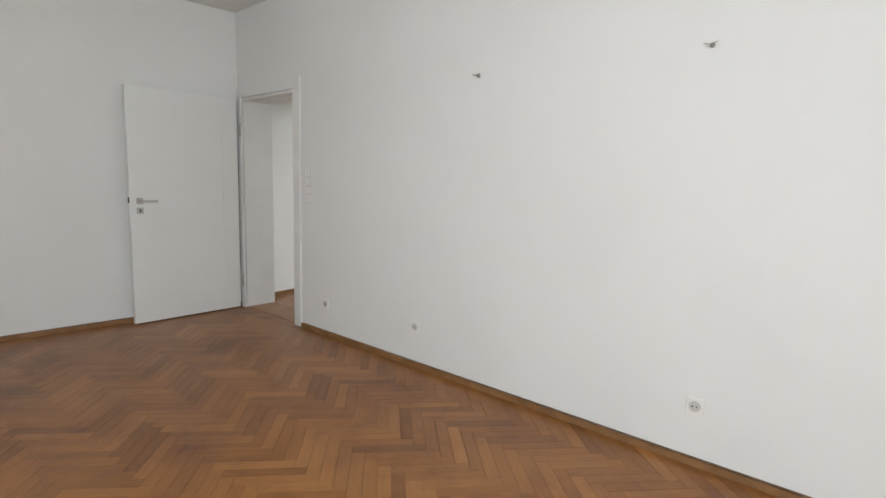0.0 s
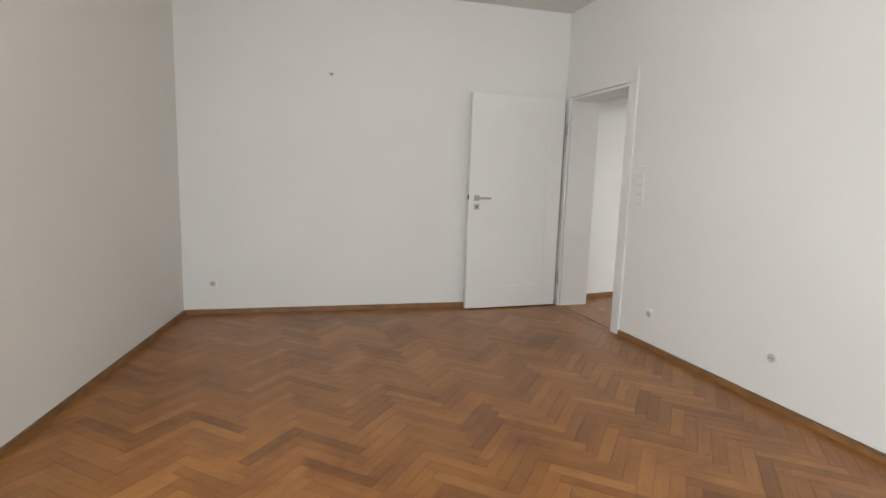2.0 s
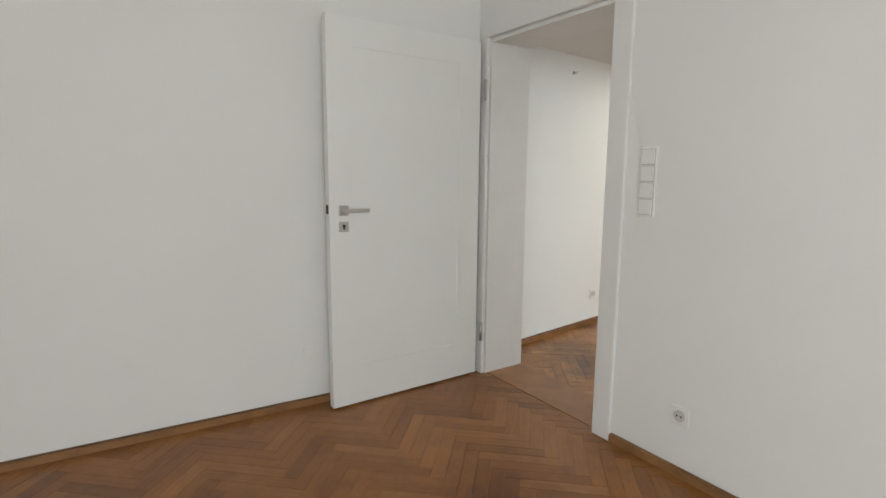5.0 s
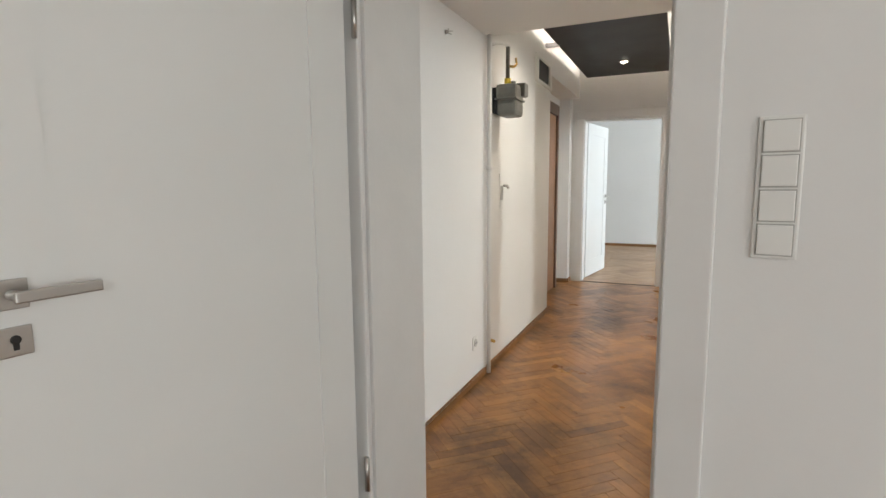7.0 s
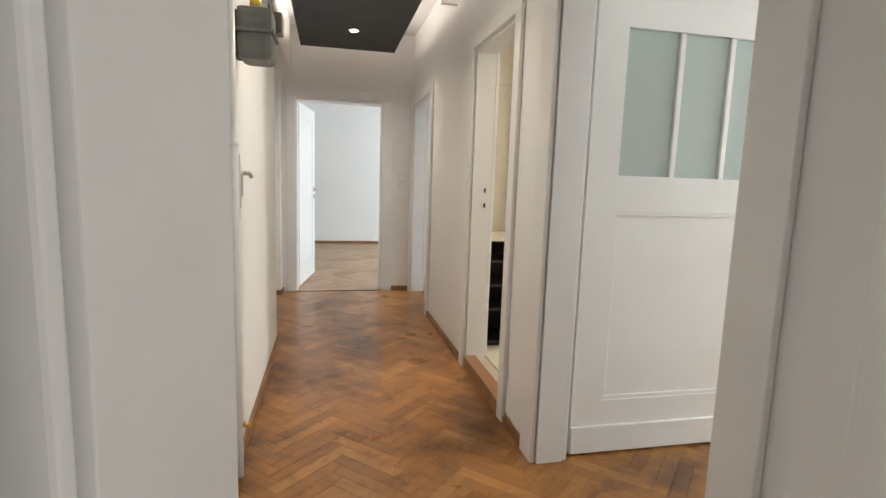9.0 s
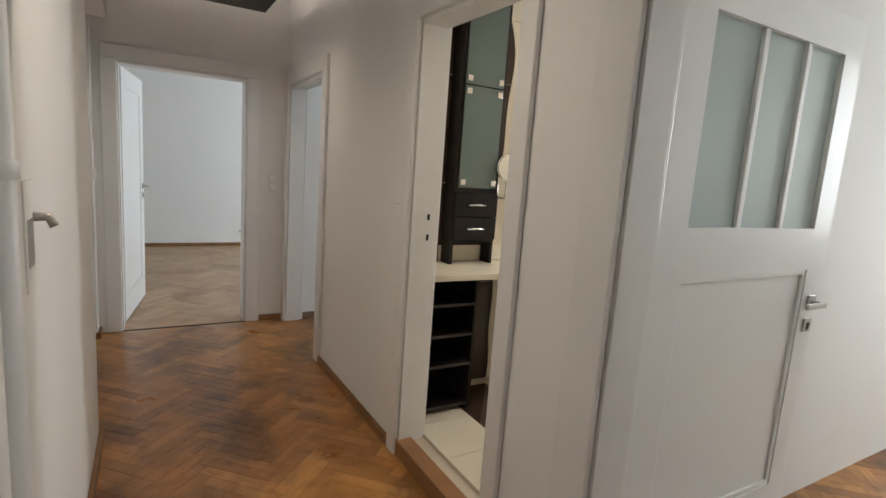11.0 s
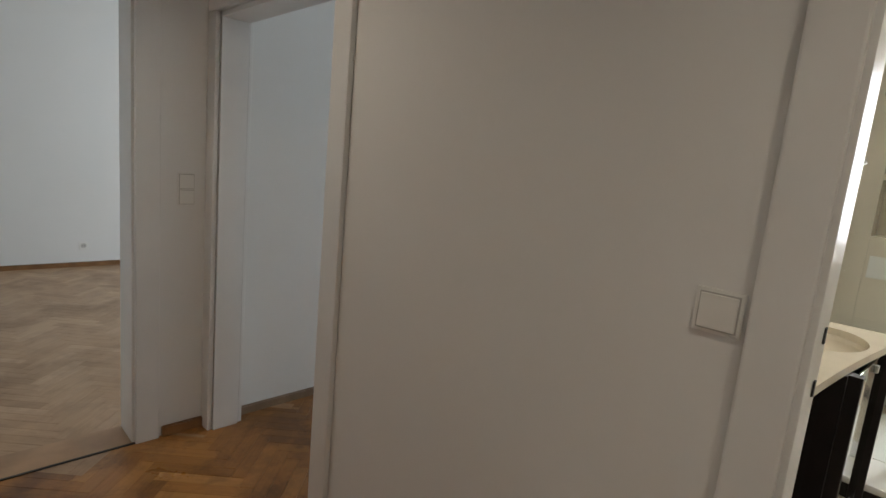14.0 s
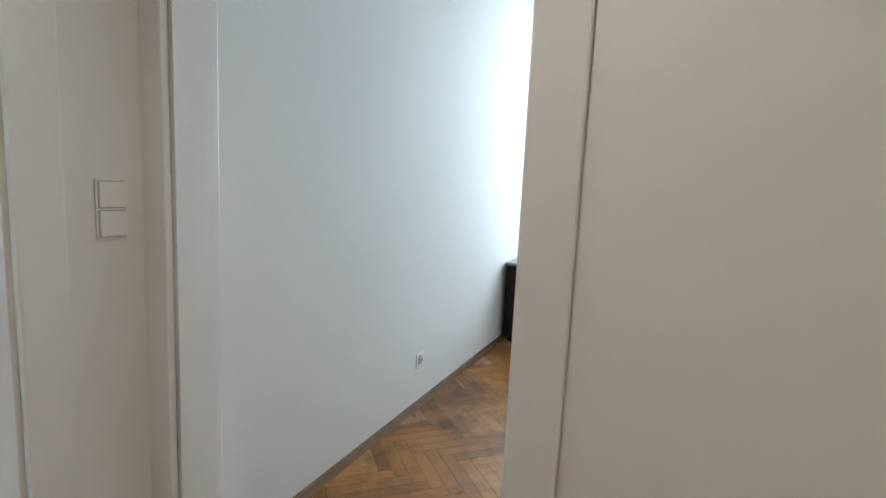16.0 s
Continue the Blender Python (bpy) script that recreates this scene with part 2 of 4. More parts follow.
def tube(bm, pts, r, n=12, cap=True):
    """A round bar along a line of points."""
    rings = []
    pts = [Vector(p) for p in pts]
    up = None
    for i, p in enumerate(pts):
        d = (pts[min(i + 1, len(pts) - 1)] - pts[max(i - 1, 0)]).normalized()
        if up is None:
            up = d.orthogonal().normalized()
        a = (up - d * up.dot(d)).normalized()
        up = a
        c = d.cross(a)
        rad = r[i] if isinstance(r, (list, tuple)) else r
        rings.append([bm.verts.new(p + rad * (math.cos(2 * math.pi * k / n) * a + math.sin(2 * math.pi * k / n) * c)) for k in range(n)])
    for a, b in zip(rings, rings[1:]):
        for k in range(n):
            f = bm.faces.new((a[k], a[(k + 1) % n], b[(k + 1) % n], b[k]))
            f.smooth = True
    if cap:
        bm.faces.new(rings[0][::-1])
        bm.faces.new(rings[-1])
    return bm


def T(pts, r, n=12):
    return tube(bmesh.new(), pts, r, n)


def ball(c, r, sx=1, sy=1, sz=1, seg=20):
    bm = bmesh.new()
    bmesh.ops.create_uvsphere(bm, u_segments=seg, v_segments=seg // 2, radius=r)
    for v in bm.verts:
        v.co = Vector(c) + Vector((v.co.x * sx, v.co.y * sy, v.co.z * sz))
    for f in bm.faces:
        f.smooth = True
    return bm


def part(name, bm, material, parent=None, label=""):
    me = bpy.data.meshes.new(name)
    bmesh.ops.recalc_face_normals(bm, faces=bm.faces)
    bm.to_mesh(me)
    bm.free()
    me.materials.append(material)
    ob = new(name, me)
    if parent is not None:
        ob.parent = parent
    if label:
        ob["label"] = label
    return ob


def thing(name, label, category, group="", m=None):
    ob = tagged(new(name), label, category, group)
    if m is not None:
        ob.matrix_world = m
    return ob


def structure(name, bm, material, label="", category=""):
    return tagged(part(name, bm, material), label, category, "", "structure")


def wall_bm(p0, p1, thick, z0, z1, holes=()):
    """A wall whose face runs from p0 to p1; thick > 0 lies to its left. holes: (s0, s1, z0, z1) along the run."""
    p0, p1 = Vector((*p0, 0)), Vector((*p1, 0))
    d = p1 - p0
    run = d.length
    m = Matrix.Translation(p0) @ Matrix.Rotation(math.atan2(d.y, d.x), 4, "Z")
    ss = sorted({0, run, *[h[0] for h in holes], *[h[1] for h in holes]})
    zs = sorted({z0, z1, *[h[2] for h in holes], *[h[3] for h in holes]})
    ns, nz = len(ss) - 1, len(zs) - 1
    solid = lambda i, k: 0 <= i < ns and 0 <= k < nz and not any(h[0] < (ss[i] + ss[i + 1]) / 2 < h[1] and h[2] < (zs[k] + zs[k + 1]) / 2 < h[3] for h in holes)  # noqa: E731
    bm = bmesh.new()
    vert = {}

    def v(i, j, k):
        if (i, j, k) not in vert:
            vert[i, j, k] = bm.verts.new(m @ Vector((ss[i], (0, thick)[j], zs[k])))
        return vert[i, j, k]

    for i in range(ns):
        for k in range(nz):
            if not solid(i, k):
                continue
            for j in (0, 1):
                bm.faces.new([v(i, j, k), v(i + 1, j, k), v(i + 1, j, k + 1), v(i, j, k + 1)])
            for (di, dk, a, b) in ((-1, 0, (i, k), (i, k + 1)), (1, 0, (i + 1, k), (i + 1, k + 1)), (0, -1, (i, k), (i + 1, k)), (0, 1, (i, k + 1), (i + 1, k + 1))):
                if not solid(i + di, k + dk):
                    bm.faces.new([v(a[0], 0, a[1]), v(b[0], 0, b[1]), v(b[0], 1, b[1]), v(a[0], 1, a[1])])
    return bm, m


# ---- large structure ----
ROOM_H, HALL_H, BATH_H = 2.84, 2.70, 2.64
SOCK0, SOCK1 = (-3.58, 2.83), (3.4, 1.94)
CORN = (-4.22, -0.61)
SOUTH = (3.4, -2.77)


def wall(name, p0, p1, thick, z0, z1, holes=(), label="white painted plaster wall", material=None):
    bm, m = wall_bm(p0, p1, thick, z0, z1, holes)
    structure(name, bm, material or PAINT, label, "wall")
    return m


run_s = 1 / math.cos(math.atan2(SOCK1[1] - SOCK0[1], SOCK1[0] - SOCK0[0]))
D0, D1, DTOP = 0.09 * run_s, 0.998 * run_s, 2.044
M_SOCK = wall("wall_north", SOCK0, SOCK1, 0.31, -0.1, ROOM_H, [(D0, D1, -0.1, DTOP)], "white painted wall with small sockets and a doorway")
M_FAR = wall("wall_west", CORN, SOCK0, 0.3, -0.1, ROOM_H, (), "plain white painted plaster wall")
# the south window is unseen, added to let light onto the north wall
WIN_ROOM, WIN_SOUTH_ADDED = [(2.8, 4.05, 0.9, 2.5)], [(3.2, 4.45, 0.9, 2.5)]
M_SOUTH = wall("wall_south", SOUTH, CORN, 0.3, -0.1, ROOM_H, WIN_SOUTH_ADDED, "white painted plaster wall with an added, unseen window")
M_BACK = wall("wall_east", SOCK1, SOUTH, 0.35, -0.1, ROOM_H, WIN_ROOM, "white wall with a window")

HALL_W, HALL_E, END_Y = -3.695, -2.45, 8.01
# the entrance lies in a recess of the west wall of the hall
M_HW = wall("hall_wall_west", (HALL_W, 2.75), (HALL_W, 6.33), 0.3, -0.1, HALL_H, (), "white hall wall with a gas meter")
wall("hall_wall_recess_top", (HALL_W, 6.33), (HALL_W, 7.86), 0.3, 2.24, HALL_H)
wall("hall_wall_recess_back", (-3.93, 6.0), (-3.93, 8.01), 0.15, -0.1, 2.4)
wall("hall_wall_pier", (-3.80, 7.86), (-3.80, 8.01), 0.15, -0.1, HALL_H)
EDGE = 0.13
M_HE = wall("hall_wall_east", (HALL_E, END_Y), (HALL_E + 0.035, 3.06), EDGE, -0.1, HALL_H,
            [(0.07, 1.02, -0.1, 1.98), (2.365, 3.113, -0.1, 2.03), (3.56, 4.60, -0.1, 2.02)], "white hall wall with three doorways")
M_END = wall("hall_wall_north", (-5.4, END_Y), (1.7, END_Y), 0.19, -0.1, ROOM_H, [(1.738, 2.643, -0.1, 2.005)], "white wall with a doorway to the far room")
# far room, small room, bathroom, kitchen
wall("end_room_wall_north", (-5.4, 12.0), (1.7, 12.0), 0.2, -0.1, ROOM_H)
wall("end_room_wall_west", (-5.2, 8.1), (-5.2, 12.1), 0.2, -0.1, ROOM_H)
WALLX = 1.6
M_FACE = wall("facade_wall", (WALLX, 12.1), (WALLX, 2.62), 0.3, -0.1, ROOM_H,
              [(0.65, 1.75, 0.85, 2.5), (2.15, 3.45, 0.85, 2.5), (4.4, 5.6, 0.9, 2.5), (6.65, 7.30, 1.0, 2.4), (7.8, 8.7, 0.95, 2.4)], "white outer wall with windows")
BY0, BY1 = 4.72, 6.12
wall("bath_wall_south", (WALLX, BY0), (HALL_E + EDGE + 0.02, BY0), 0.12, -0.1, HALL_H, (), "white partition wall")
wall("bath_wall_north", (HALL_E + EDGE, BY1 + 0.012), (WALLX, BY1 + 0.012), 0.11, -0.1, HALL_H, (), "tiled bathroom wall")


def slab(name, x0, x1, y0, y1, z0, z1, material, label, category):
    return structure(name, B((x0, x1, y0, y1, z0, z1)), material, label, category)


slab("ceiling", -4.6, 3.9, -3.2, 3.0, ROOM_H, ROOM_H + 0.15, CEILP, "plain white painted ceiling", "ceiling")
slab("hall_ceiling", -4.2, 1.95, 3.0, 8.15, HALL_H, HALL_H + 0.16, CEILP, "white hall ceiling", "ceiling")
slab("end_room_ceiling", -5.5, 1.95, 8.15, 12.4, ROOM_H, ROOM_H + 0.15, CEILP, "white ceiling of the far room", "ceiling")
slab("bath_ceiling", HALL_E + EDGE, WALLX, BY0, BY1, BATH_H, BATH_H + 0.05, CEILP, "white bathroom ceiling", "ceiling")
slab("hall_soffit", HALL_W, HALL_E + 0.04, 3.10, 4.56, 2.15, HALL_H, CEILP, "low white soffit over the hall entry", "ceiling")
slab("floor", -5.5, 3.9, -3.2, 12.4, -0.2, -0.012, SUB, "dark bed below the parquet blocks", "floor")
slab("bath_floor", HALL_E + 0.02, WALLX, BY0, BY1, -0.012, 0.06, GROUT, "grouted bathroom floor", "floor")
structure("ground", B((-400, 400, -400, 400, -9.2, -9.0)), mat("ground_grass", (0.07, 0.10, 0.04), 0.9, vary=0.4, scale=0.3), "green ground far below the windows", "ground")


def skirting(name, p0, p1, h=0.042, d=0.02, material=None, lift=0.0):
    """A baseboard on the face p0-p1; the room lies to the right of the run."""
    bm, m = wall_bm(p0, p1, -d, lift, lift + h)
    bmesh.ops.bevel(bm, geom=[e for e in bm.edges if all(abs(v.co.z - lift - h) < 1e-5 for v in e.verts)], offset=0.005, segments=2, affect="EDGES")
    structure(name, bm, material or BASEW, "brown oak baseboard", "baseboard")


def along(m, s, y=0.0, z=0.0):
    p = m @ Vector((s, y, z))
    return (p.x, p.y)


skirting("baseboard", CORN, SOCK0)
skirting("baseboard", SOUTH, CORN)
skirting("baseboard", along(M_SOCK, D1 + 0.09), SOCK1)
skirting("baseboard", (HALL_W, 3.15), (HALL_W, 4.52))
skirting("baseboard", (HALL_W, 4.56), (HALL_W, 6.33))
skirting("baseboard", (-3.80, 7.86), (-3.80, 8.01), 0.05)
skirting("baseboard", (-3.93, 7.86), (-3.80, 7.86), 0.05)
skirting("baseboard", (-2.655, END_Y), (-2.455, END_Y), 0.05)
skirting("baseboard", along(M_HE, 1.105), along(M_HE, 2.29), 0.05)
skirting("baseboard", along(M_HE, 3.20), along(M_HE, 3.43), 0.05)
skirting("baseboard", (-5.2, 12.0), (1.6, 12.0), 0.05)
GREYB = mat("baseboard_greyed_oak", (0.30, 0.21, 0.14), 0.4, vary=0.3, scale=9)
skirting("baseboard", (-2.32, END_Y), (1.6, END_Y), 0.045, 0.02, GREYB)


def door_frame(name, m, s0, s1, top, depth, w=0.09, proud=0.022, label="white painted wooden door frame", lining=0.022, sides=(1, 1), back=True):
    """Casing and lining round a doorway; local x runs along the wall, the room lies at local -y."""
    ob = tagged(thing(name, label, "door frame", m=m), kind="structure")
    fronts = [(-proud, -0.001)] + ([(depth + 0.001, depth + proud)] if back else [])
    for f0, f1 in fronts:
        if sides[0]:
            part("casing", B((s0 - w, s0 + 0.012, f0, f1, 0, top), bevel=0.005), TRIM, ob)
        if sides[1]:
            part("casing", B((s1 - 0.012, s1 + w, f0, f1, 0, top), bevel=0.005), TRIM, ob)
        part("head_casing", B((s0 - w * sides[0], s1 + w * sides[1], f0, f1, top + 0.001, top + w + 0.012), bevel=0.005), TRIM, ob)
    part("jamb", B((s0 + 0.001, s0 + lining, 0.003, depth - 0.003, 0, top - 0.001), bevel=0.002), TRIM, ob)
    part("jamb", B((s1 - lining, s1 - 0.001, 0.003, depth - 0.003, 0, top - 0.001), bevel=0.002), TRIM, ob)
    part("head_jamb", B((s0 + lining + 0.001, s1 - lining - 0.001, 0.003, depth - 0.003, top - lining, top - 0.001), bevel=0.002), TRIM, ob)
    return ob


frame_1 = door_frame("door_frame", M_SOCK, D0, D1, DTOP, 0.31, 0.088, sides=(0, 1))
part("casing", B((D0 - 0.05, D0 + 0.012, -0.022, -0.001, 0, DTOP + 0.1), bevel=0.005), TRIM, frame_1)
for z in (1.02, 0.89):
    part("strike_plate", B((D1 - 0.0255, D1 - 0.0215, 0.038, 0.052, z - 0.03, z + 0.025)), STEEL, frame_1, "dull steel strike plate")
for z in (0.28, 1.75):
    part("hinge", T([(D0 + 0.008, -0.028, z - 0.06), (D0 + 0.008, -0.028, z + 0.06)], 0.009, 10), STEEL, frame_1, "steel door hinge")
door_frame("door_frame", M_END, 1.738, 2.643, 2.005, 0.19, 0.088, label="white painted door frame of the far room")
door_frame("door_frame", M_HE, 0.07, 1.02, 1.98, EDGE, 0.085, label="white painted door frame with no door", sides=(1, 1))
bath_frame = door_frame("door_frame", M_HE, 2.365, 3.113, 2.03, EDGE, 0.07, label="white painted frame of the bathroom doorway")
# latch holes are dark patches on the jamb, shade painted in
for z in (1.17, 1.075):
    part("strike_plate", B((2.3875, 2.3905, 0.080, 0.092, z - 0.014, z + 0.014)), DARKH, bath_frame, "dark patch for the shade in a latch hole")
door_frame("door_frame", M_HE, 3.56, 4.60, 2.02, EDGE, 0.12, label="wide white painted kitchen door frame")
structure("threshold", B((HALL_E + 0.008, HALL_E + 0.09, 4.897, 5.642, -0.01, 0.078), bevel=0.006), VENEER, "orange wooden step up to the bathroom", "threshold")
thr = structure("threshold", wall_bm(along(M_SOCK, D0, 0.02), along(M_SOCK, D1, 0.02), 0.29, -0.011, 0.004)[0], mat("threshold_oak", (0.37, 0.18, 0.068), 0.35, vary=0.3, scale=7), "flat oak threshold board", "threshold")
structure("threshold", B((-3.65, -2.745, 8.01, 8.20, -0.011, 0.004)), mat("threshold_pale", (0.40, 0.24, 0.13), 0.35, vary=0.3, scale=7), "flat pale oak threshold board", "threshold")


# raised dark strip that paints the shade of the gap here
structure("threshold", B((-3.65, -2.745, 7.998, 8.0095, -0.011, 0.0045)), DARKH, "dark strip painted for the shaded gap before the threshold", "threshold")


# ---- windows (behind the walk and in the far rooms) ----
def window(m, s0, s1, z0, z1, depth):
    ob = tagged(thing("window_1", "white framed double casement window", "window", m=m), kind="structure")
    y0, y1 = depth - 0.12, depth - 0.05
    f = 0.06
    part("window_frame", B((s0, s1, y0, y1, z0, z0 + f), (s0, s1, y0, y1, z1 - f, z1), (s0, s0 + f, y0, y1, z0 + f, z1 - f), (s1 - f, s1, y0, y1, z0 + f, z1 - f),
                           ((s0 + s1) / 2 - 0.045, (s0 + s1) / 2 + 0.045, y0, y1, z0 + f, z1 - f), (s0 + f, s1 - f, y0 + 0.01, y1 - 0.01, z0 + (z1 - z0) * 0.7, z0 + (z1 - z0) * 0.7 + 0.05)), GLOSS, ob)
    part("window_sill", B((s0 - 0.04, s1 + 0.04, -0.08, y0, z0 - 0.035, z0), bevel=0.006), GLOSS, ob)
    for a, b in ((s0 + f, (s0 + s1) / 2 - 0.045), ((s0 + s1) / 2 + 0.045, s1 - f)):
        p = part("pane", B((a, b, y0 + 0.03, y0 + 0.036, z0 + f, z1 - f)), WINGLASS, ob)
        p.visible_shadow = False


for h in WIN_ROOM:
    window(M_BACK, *h, 0.35)
# frame for the added south window, out of view
for h in WIN_SOUTH_ADDED:
    window(M_SOUTH, *h, 0.3)
for h in [(0.65, 1.75, 0.85, 2.5), (2.15, 3.45, 0.85, 2.5), (4.4, 5.6, 0.9, 2.5), (6.65, 7.30, 1.0, 2.4), (7.8, 8.7, 0.95, 2.4)]:
    window(M_FACE, *h, 0.3)


# ---- doors ----
def lever(parent, x, y, z, side=1, out=-1):
    """A square-rose lever handle on a leaf face at local y; out: the way it stands out."""
    h = part("handle", B((x - 0.026, x + 0.026, min(y, y + out * 0.01), max(y, y + out * 0.01), z - 0.026, z + 0.026), bevel=0.002), STEEL, parent, "brushed steel lever handle")
    bm = T([(x, y + out * 0.008, z), (x, y + out * 0.05, z)], 0.009, 10)
    box(bm, min(x - side * 0.01, x + side * 0.125), max(x - side * 0.01, x + side * 0.125), y + out * 0.05 - 0.006, y + out * 0.05 + 0.006, z - 0.010, z + 0.010, bevel=0.003)
    part("lever", bm, STEEL, h)
    return h


def rose(parent, x, y, z, out=-1):
    k = part("keyhole_plate", B((x - 0.026, x + 0.026, min(y, y + out * 0.008), max(y, y + out * 0.008), z - 0.026, z + 0.026), bevel=0.002), STEEL, parent, "square steel keyhole plate")
    # keyhole drawn as a raised dark shape that paints its inner shade
    bm = T([(x, y + out * 0.006, z + 0.004), (x, y + out * 0.011, z + 0.004)], 0.008, 12)
    box(bm, x - 0.004, x + 0.004, min(y + out * 0.006, y + out * 0.011), max(y + out * 0.006, y + out * 0.011), z - 0.014, z)
    part("keyhole", bm, DARKH, k)


def flat_leaf(name, label, w, h, m, side=1):
    """A painted leaf, hinged at local x = 0, its room face at local y = 0, with one long sunk panel."""
    ob = thing(name, label, "door", m=m)
    sx0, sx1, sz0, sz1 = 0.15, w - 0.15, 0.22, h - 0.14
    t = 0.042
    part("leaf", B((0, w, 0.003, t - 0.003, 0.008, h)), GLOSS, ob)
    for y0, y1 in ((-0.002, 0.003), (t - 0.003, t + 0.002)):
        part("leaf_frame", B((0, sx0, y0, y1, 0.008, h), (sx1, w, y0, y1, 0.008, h), (sx0, sx1, y0, y1, sz1, h), (sx0, sx1, y0, y1, 0.008, sz0)), GLOSS, ob)
    return ob


hinge = M_SOCK @ Vector((D0 - 0.015, -0.035, 0))
free = Vector((-3.615, 1.82, 0))
dd = free - Vector((hinge.x, hinge.y, 0))
M_LEAF = Matrix.Translation((hinge.x, hinge.y, 0.004)) @ Matrix.Rotation(math.atan2(dd.y, dd.x), 4, "Z") @ Matrix.Translation((0.014, -0.044, 0))
W1 = dd.length - 0.014
leaf1 = flat_leaf("door_leaf", "white painted flat door, wide open against the wall", W1, 2.018, M_LEAF)
lever(leaf1, W1 - 0.075, 0.044, 1.066, -1, 1)
rose(leaf1, W1 - 0.075, 0.044, 0.983, 1)
part("latch", B((W1, W1 + 0.004, 0.01, 0.034, 1.05, 1.095)), DARKH, leaf1, "dark steel latch plate")

M_LEAF2 = Matrix.Translation((-3.635, 8.215, 0.004)) @ Matrix.Rotation(math.atan2(0.885, 0.135), 4, "Z")
leaf2 = flat_leaf("door_leaf", "white panelled door standing open into the far room", 0.89, 1.985, M_LEAF2)
lever(leaf2, 0.82, -0.002, 1.05, -1, -1)
rose(leaf2, 0.82, -0.002, 0.965, -1)

# glazed kitchen door, open at a right angle
gd = thing("glazed_door", "white panelled door with three frosted panes, standing open", "door", m=Matrix.Translation((-2.245, 4.475, 0.006)))
GW, GH = 1.0, 2.0
bm = B((0, 0.145, 0, 0.042, 0, GH), (GW - 0.12, GW, 0, 0.042, 0, GH), (0.145, GW - 0.12, 0, 0.042, 1.115, 1.268), (0.145, GW - 0.12, 0, 0.042, 1.878, GH), (0.145, GW - 0.12, 0, 0.042, 0.0, 0.25))
part("leaf_frame", bm, GLOSS, gd)
for a, b in ((0.395, 0.42), (0.645, 0.67)):
    part("glazing_bar", B((a, b, 0.004, 0.038, 1.268, 1.878), bevel=0.004), GLOSS, gd)
for a, b in ((0.145, 0.395), (0.42, 0.645), (0.67, 0.88)):
    part("pane", B((a, b, 0.018, 0.023, 1.268, 1.878)), FROST, gd, "frosted glass pane")
part("panel", B((0.145, GW - 0.12, 0.014, 0.028, 0.25, 1.115)), GLOSS, gd)
part("moulding", B((0.145, GW - 0.12, 0.004, 0.0139, 1.095, 1.115), (0.145, GW - 0.12, 0.004, 0.0139, 0.25, 0.27), (0.145, 0.163, 0.004, 0.0139, 0.27, 1.095), (GW - 0.138, GW - 0.12, 0.004, 0.0139, 0.27, 1.095), bevel=0.003), GLOSS, gd)
part("kick_board", B((0.0, GW, -0.016, -0.001, 0.006, 0.135), bevel=0.006), GLOSS, gd)
lever(gd, GW - 0.06, 0, 0.99, -1, -1)
rose(gd, GW - 0.06, 0, 0.90, -1)
for z in (0.35, 1.72):
    part("hinge", T([(-0.008, 0.045, z - 0.06), (-0.008, 0.045, z + 0.06)], 0.009, 10), TRIM, gd)

# entrance door in its recess
ed = thing("entrance_door", "brown wood veneer entrance door, shut, in a recess", "door", m=Matrix.Translation((-3.929, 6.42, 0.0)) @ Matrix.Rotation(radians(90), 4, "Z"))
part("leaf", B((0.04, 1.04, -0.05, -0.012, 0.006, 2.0), bevel=0.003), VENEER, ed)
part("door_frame", B((-0.03, 0.037, -0.07, -0.002, 0, 2.12), (1.043, 1.11, -0.07, -0.002, 0, 2.12), (0.037, 1.043, -0.07, -0.002, 2.003, 2.12), bevel=0.003), mat("entrance_frame", (0.16, 0.10, 0.07), 0.45, vary=0.2), ed, "dark brown wooden frame")
part("handle", T([(0.11, -0.052, 1.04), (0.11, -0.10, 1.04), (0.22, -0.10, 1.04)], 0.010, 10), STEEL, ed, "steel lever handle")
part("lock", T([(0.11, -0.049, 1.22), (0.11, -0.075, 1.22)], 0.022, 14), STEEL, ed, "round steel lock")


# ---- lamps in the hall ----
panel = thing("ceiling_panel", "suspended black ceiling panel with light behind its edges", "ceiling panel")
part("board", B((-3.585, -2.70, 4.72, 7.70, 2.44, 2.472)), BLACK, panel)
for x0, x1 in ((-3.55, -3.52), (-2.78, -2.75)):
    part("light_strip", B((x0, x1, 4.8, 7.6, 2.474, 2.487)), LEDM, panel, "glowing light strip")
for y in (4.9, 6.2, 7.5):
    for x in (-3.45, -2.82):
        part("hanger", B((x - 0.015, x + 0.015, y - 0.015, y + 0.015, 2.488, HALL_H)), TRIM, panel)
# the spot at y 5.05 is unseen, added to even out the hall light
for y in (7.02, 5.05):
    sp = thing("spotlight", "small lit round spotlight; the one at y 5.05 is an unseen addition", "spotlight", "spotlights")
    part("rim", T([(-3.12, y, 2.4395), (-3.12, y, 2.434)], [0.048, 0.044], 24), STEEL, sp)
    part("bulb", T([(-3.12, y, 2.4335), (-3.12, y, 2.4305)], [0.032, 0.028], 20), SPOTM, sp, "glowing lamp")
    lamp = new("spot_light", bpy.data.lights.new("spot_light", "SPOT"))
    lamp.data.energy, lamp.data.spot_size, lamp.data.spot_blend, lamp.data.color, lamp.data.shadow_soft_size = 50, radians(152), 1.0, (1, 0.89, 0.75), 0.04
    lamp.matrix_world = look((-3.12, y, 2.422), (-3.12, y, 0))
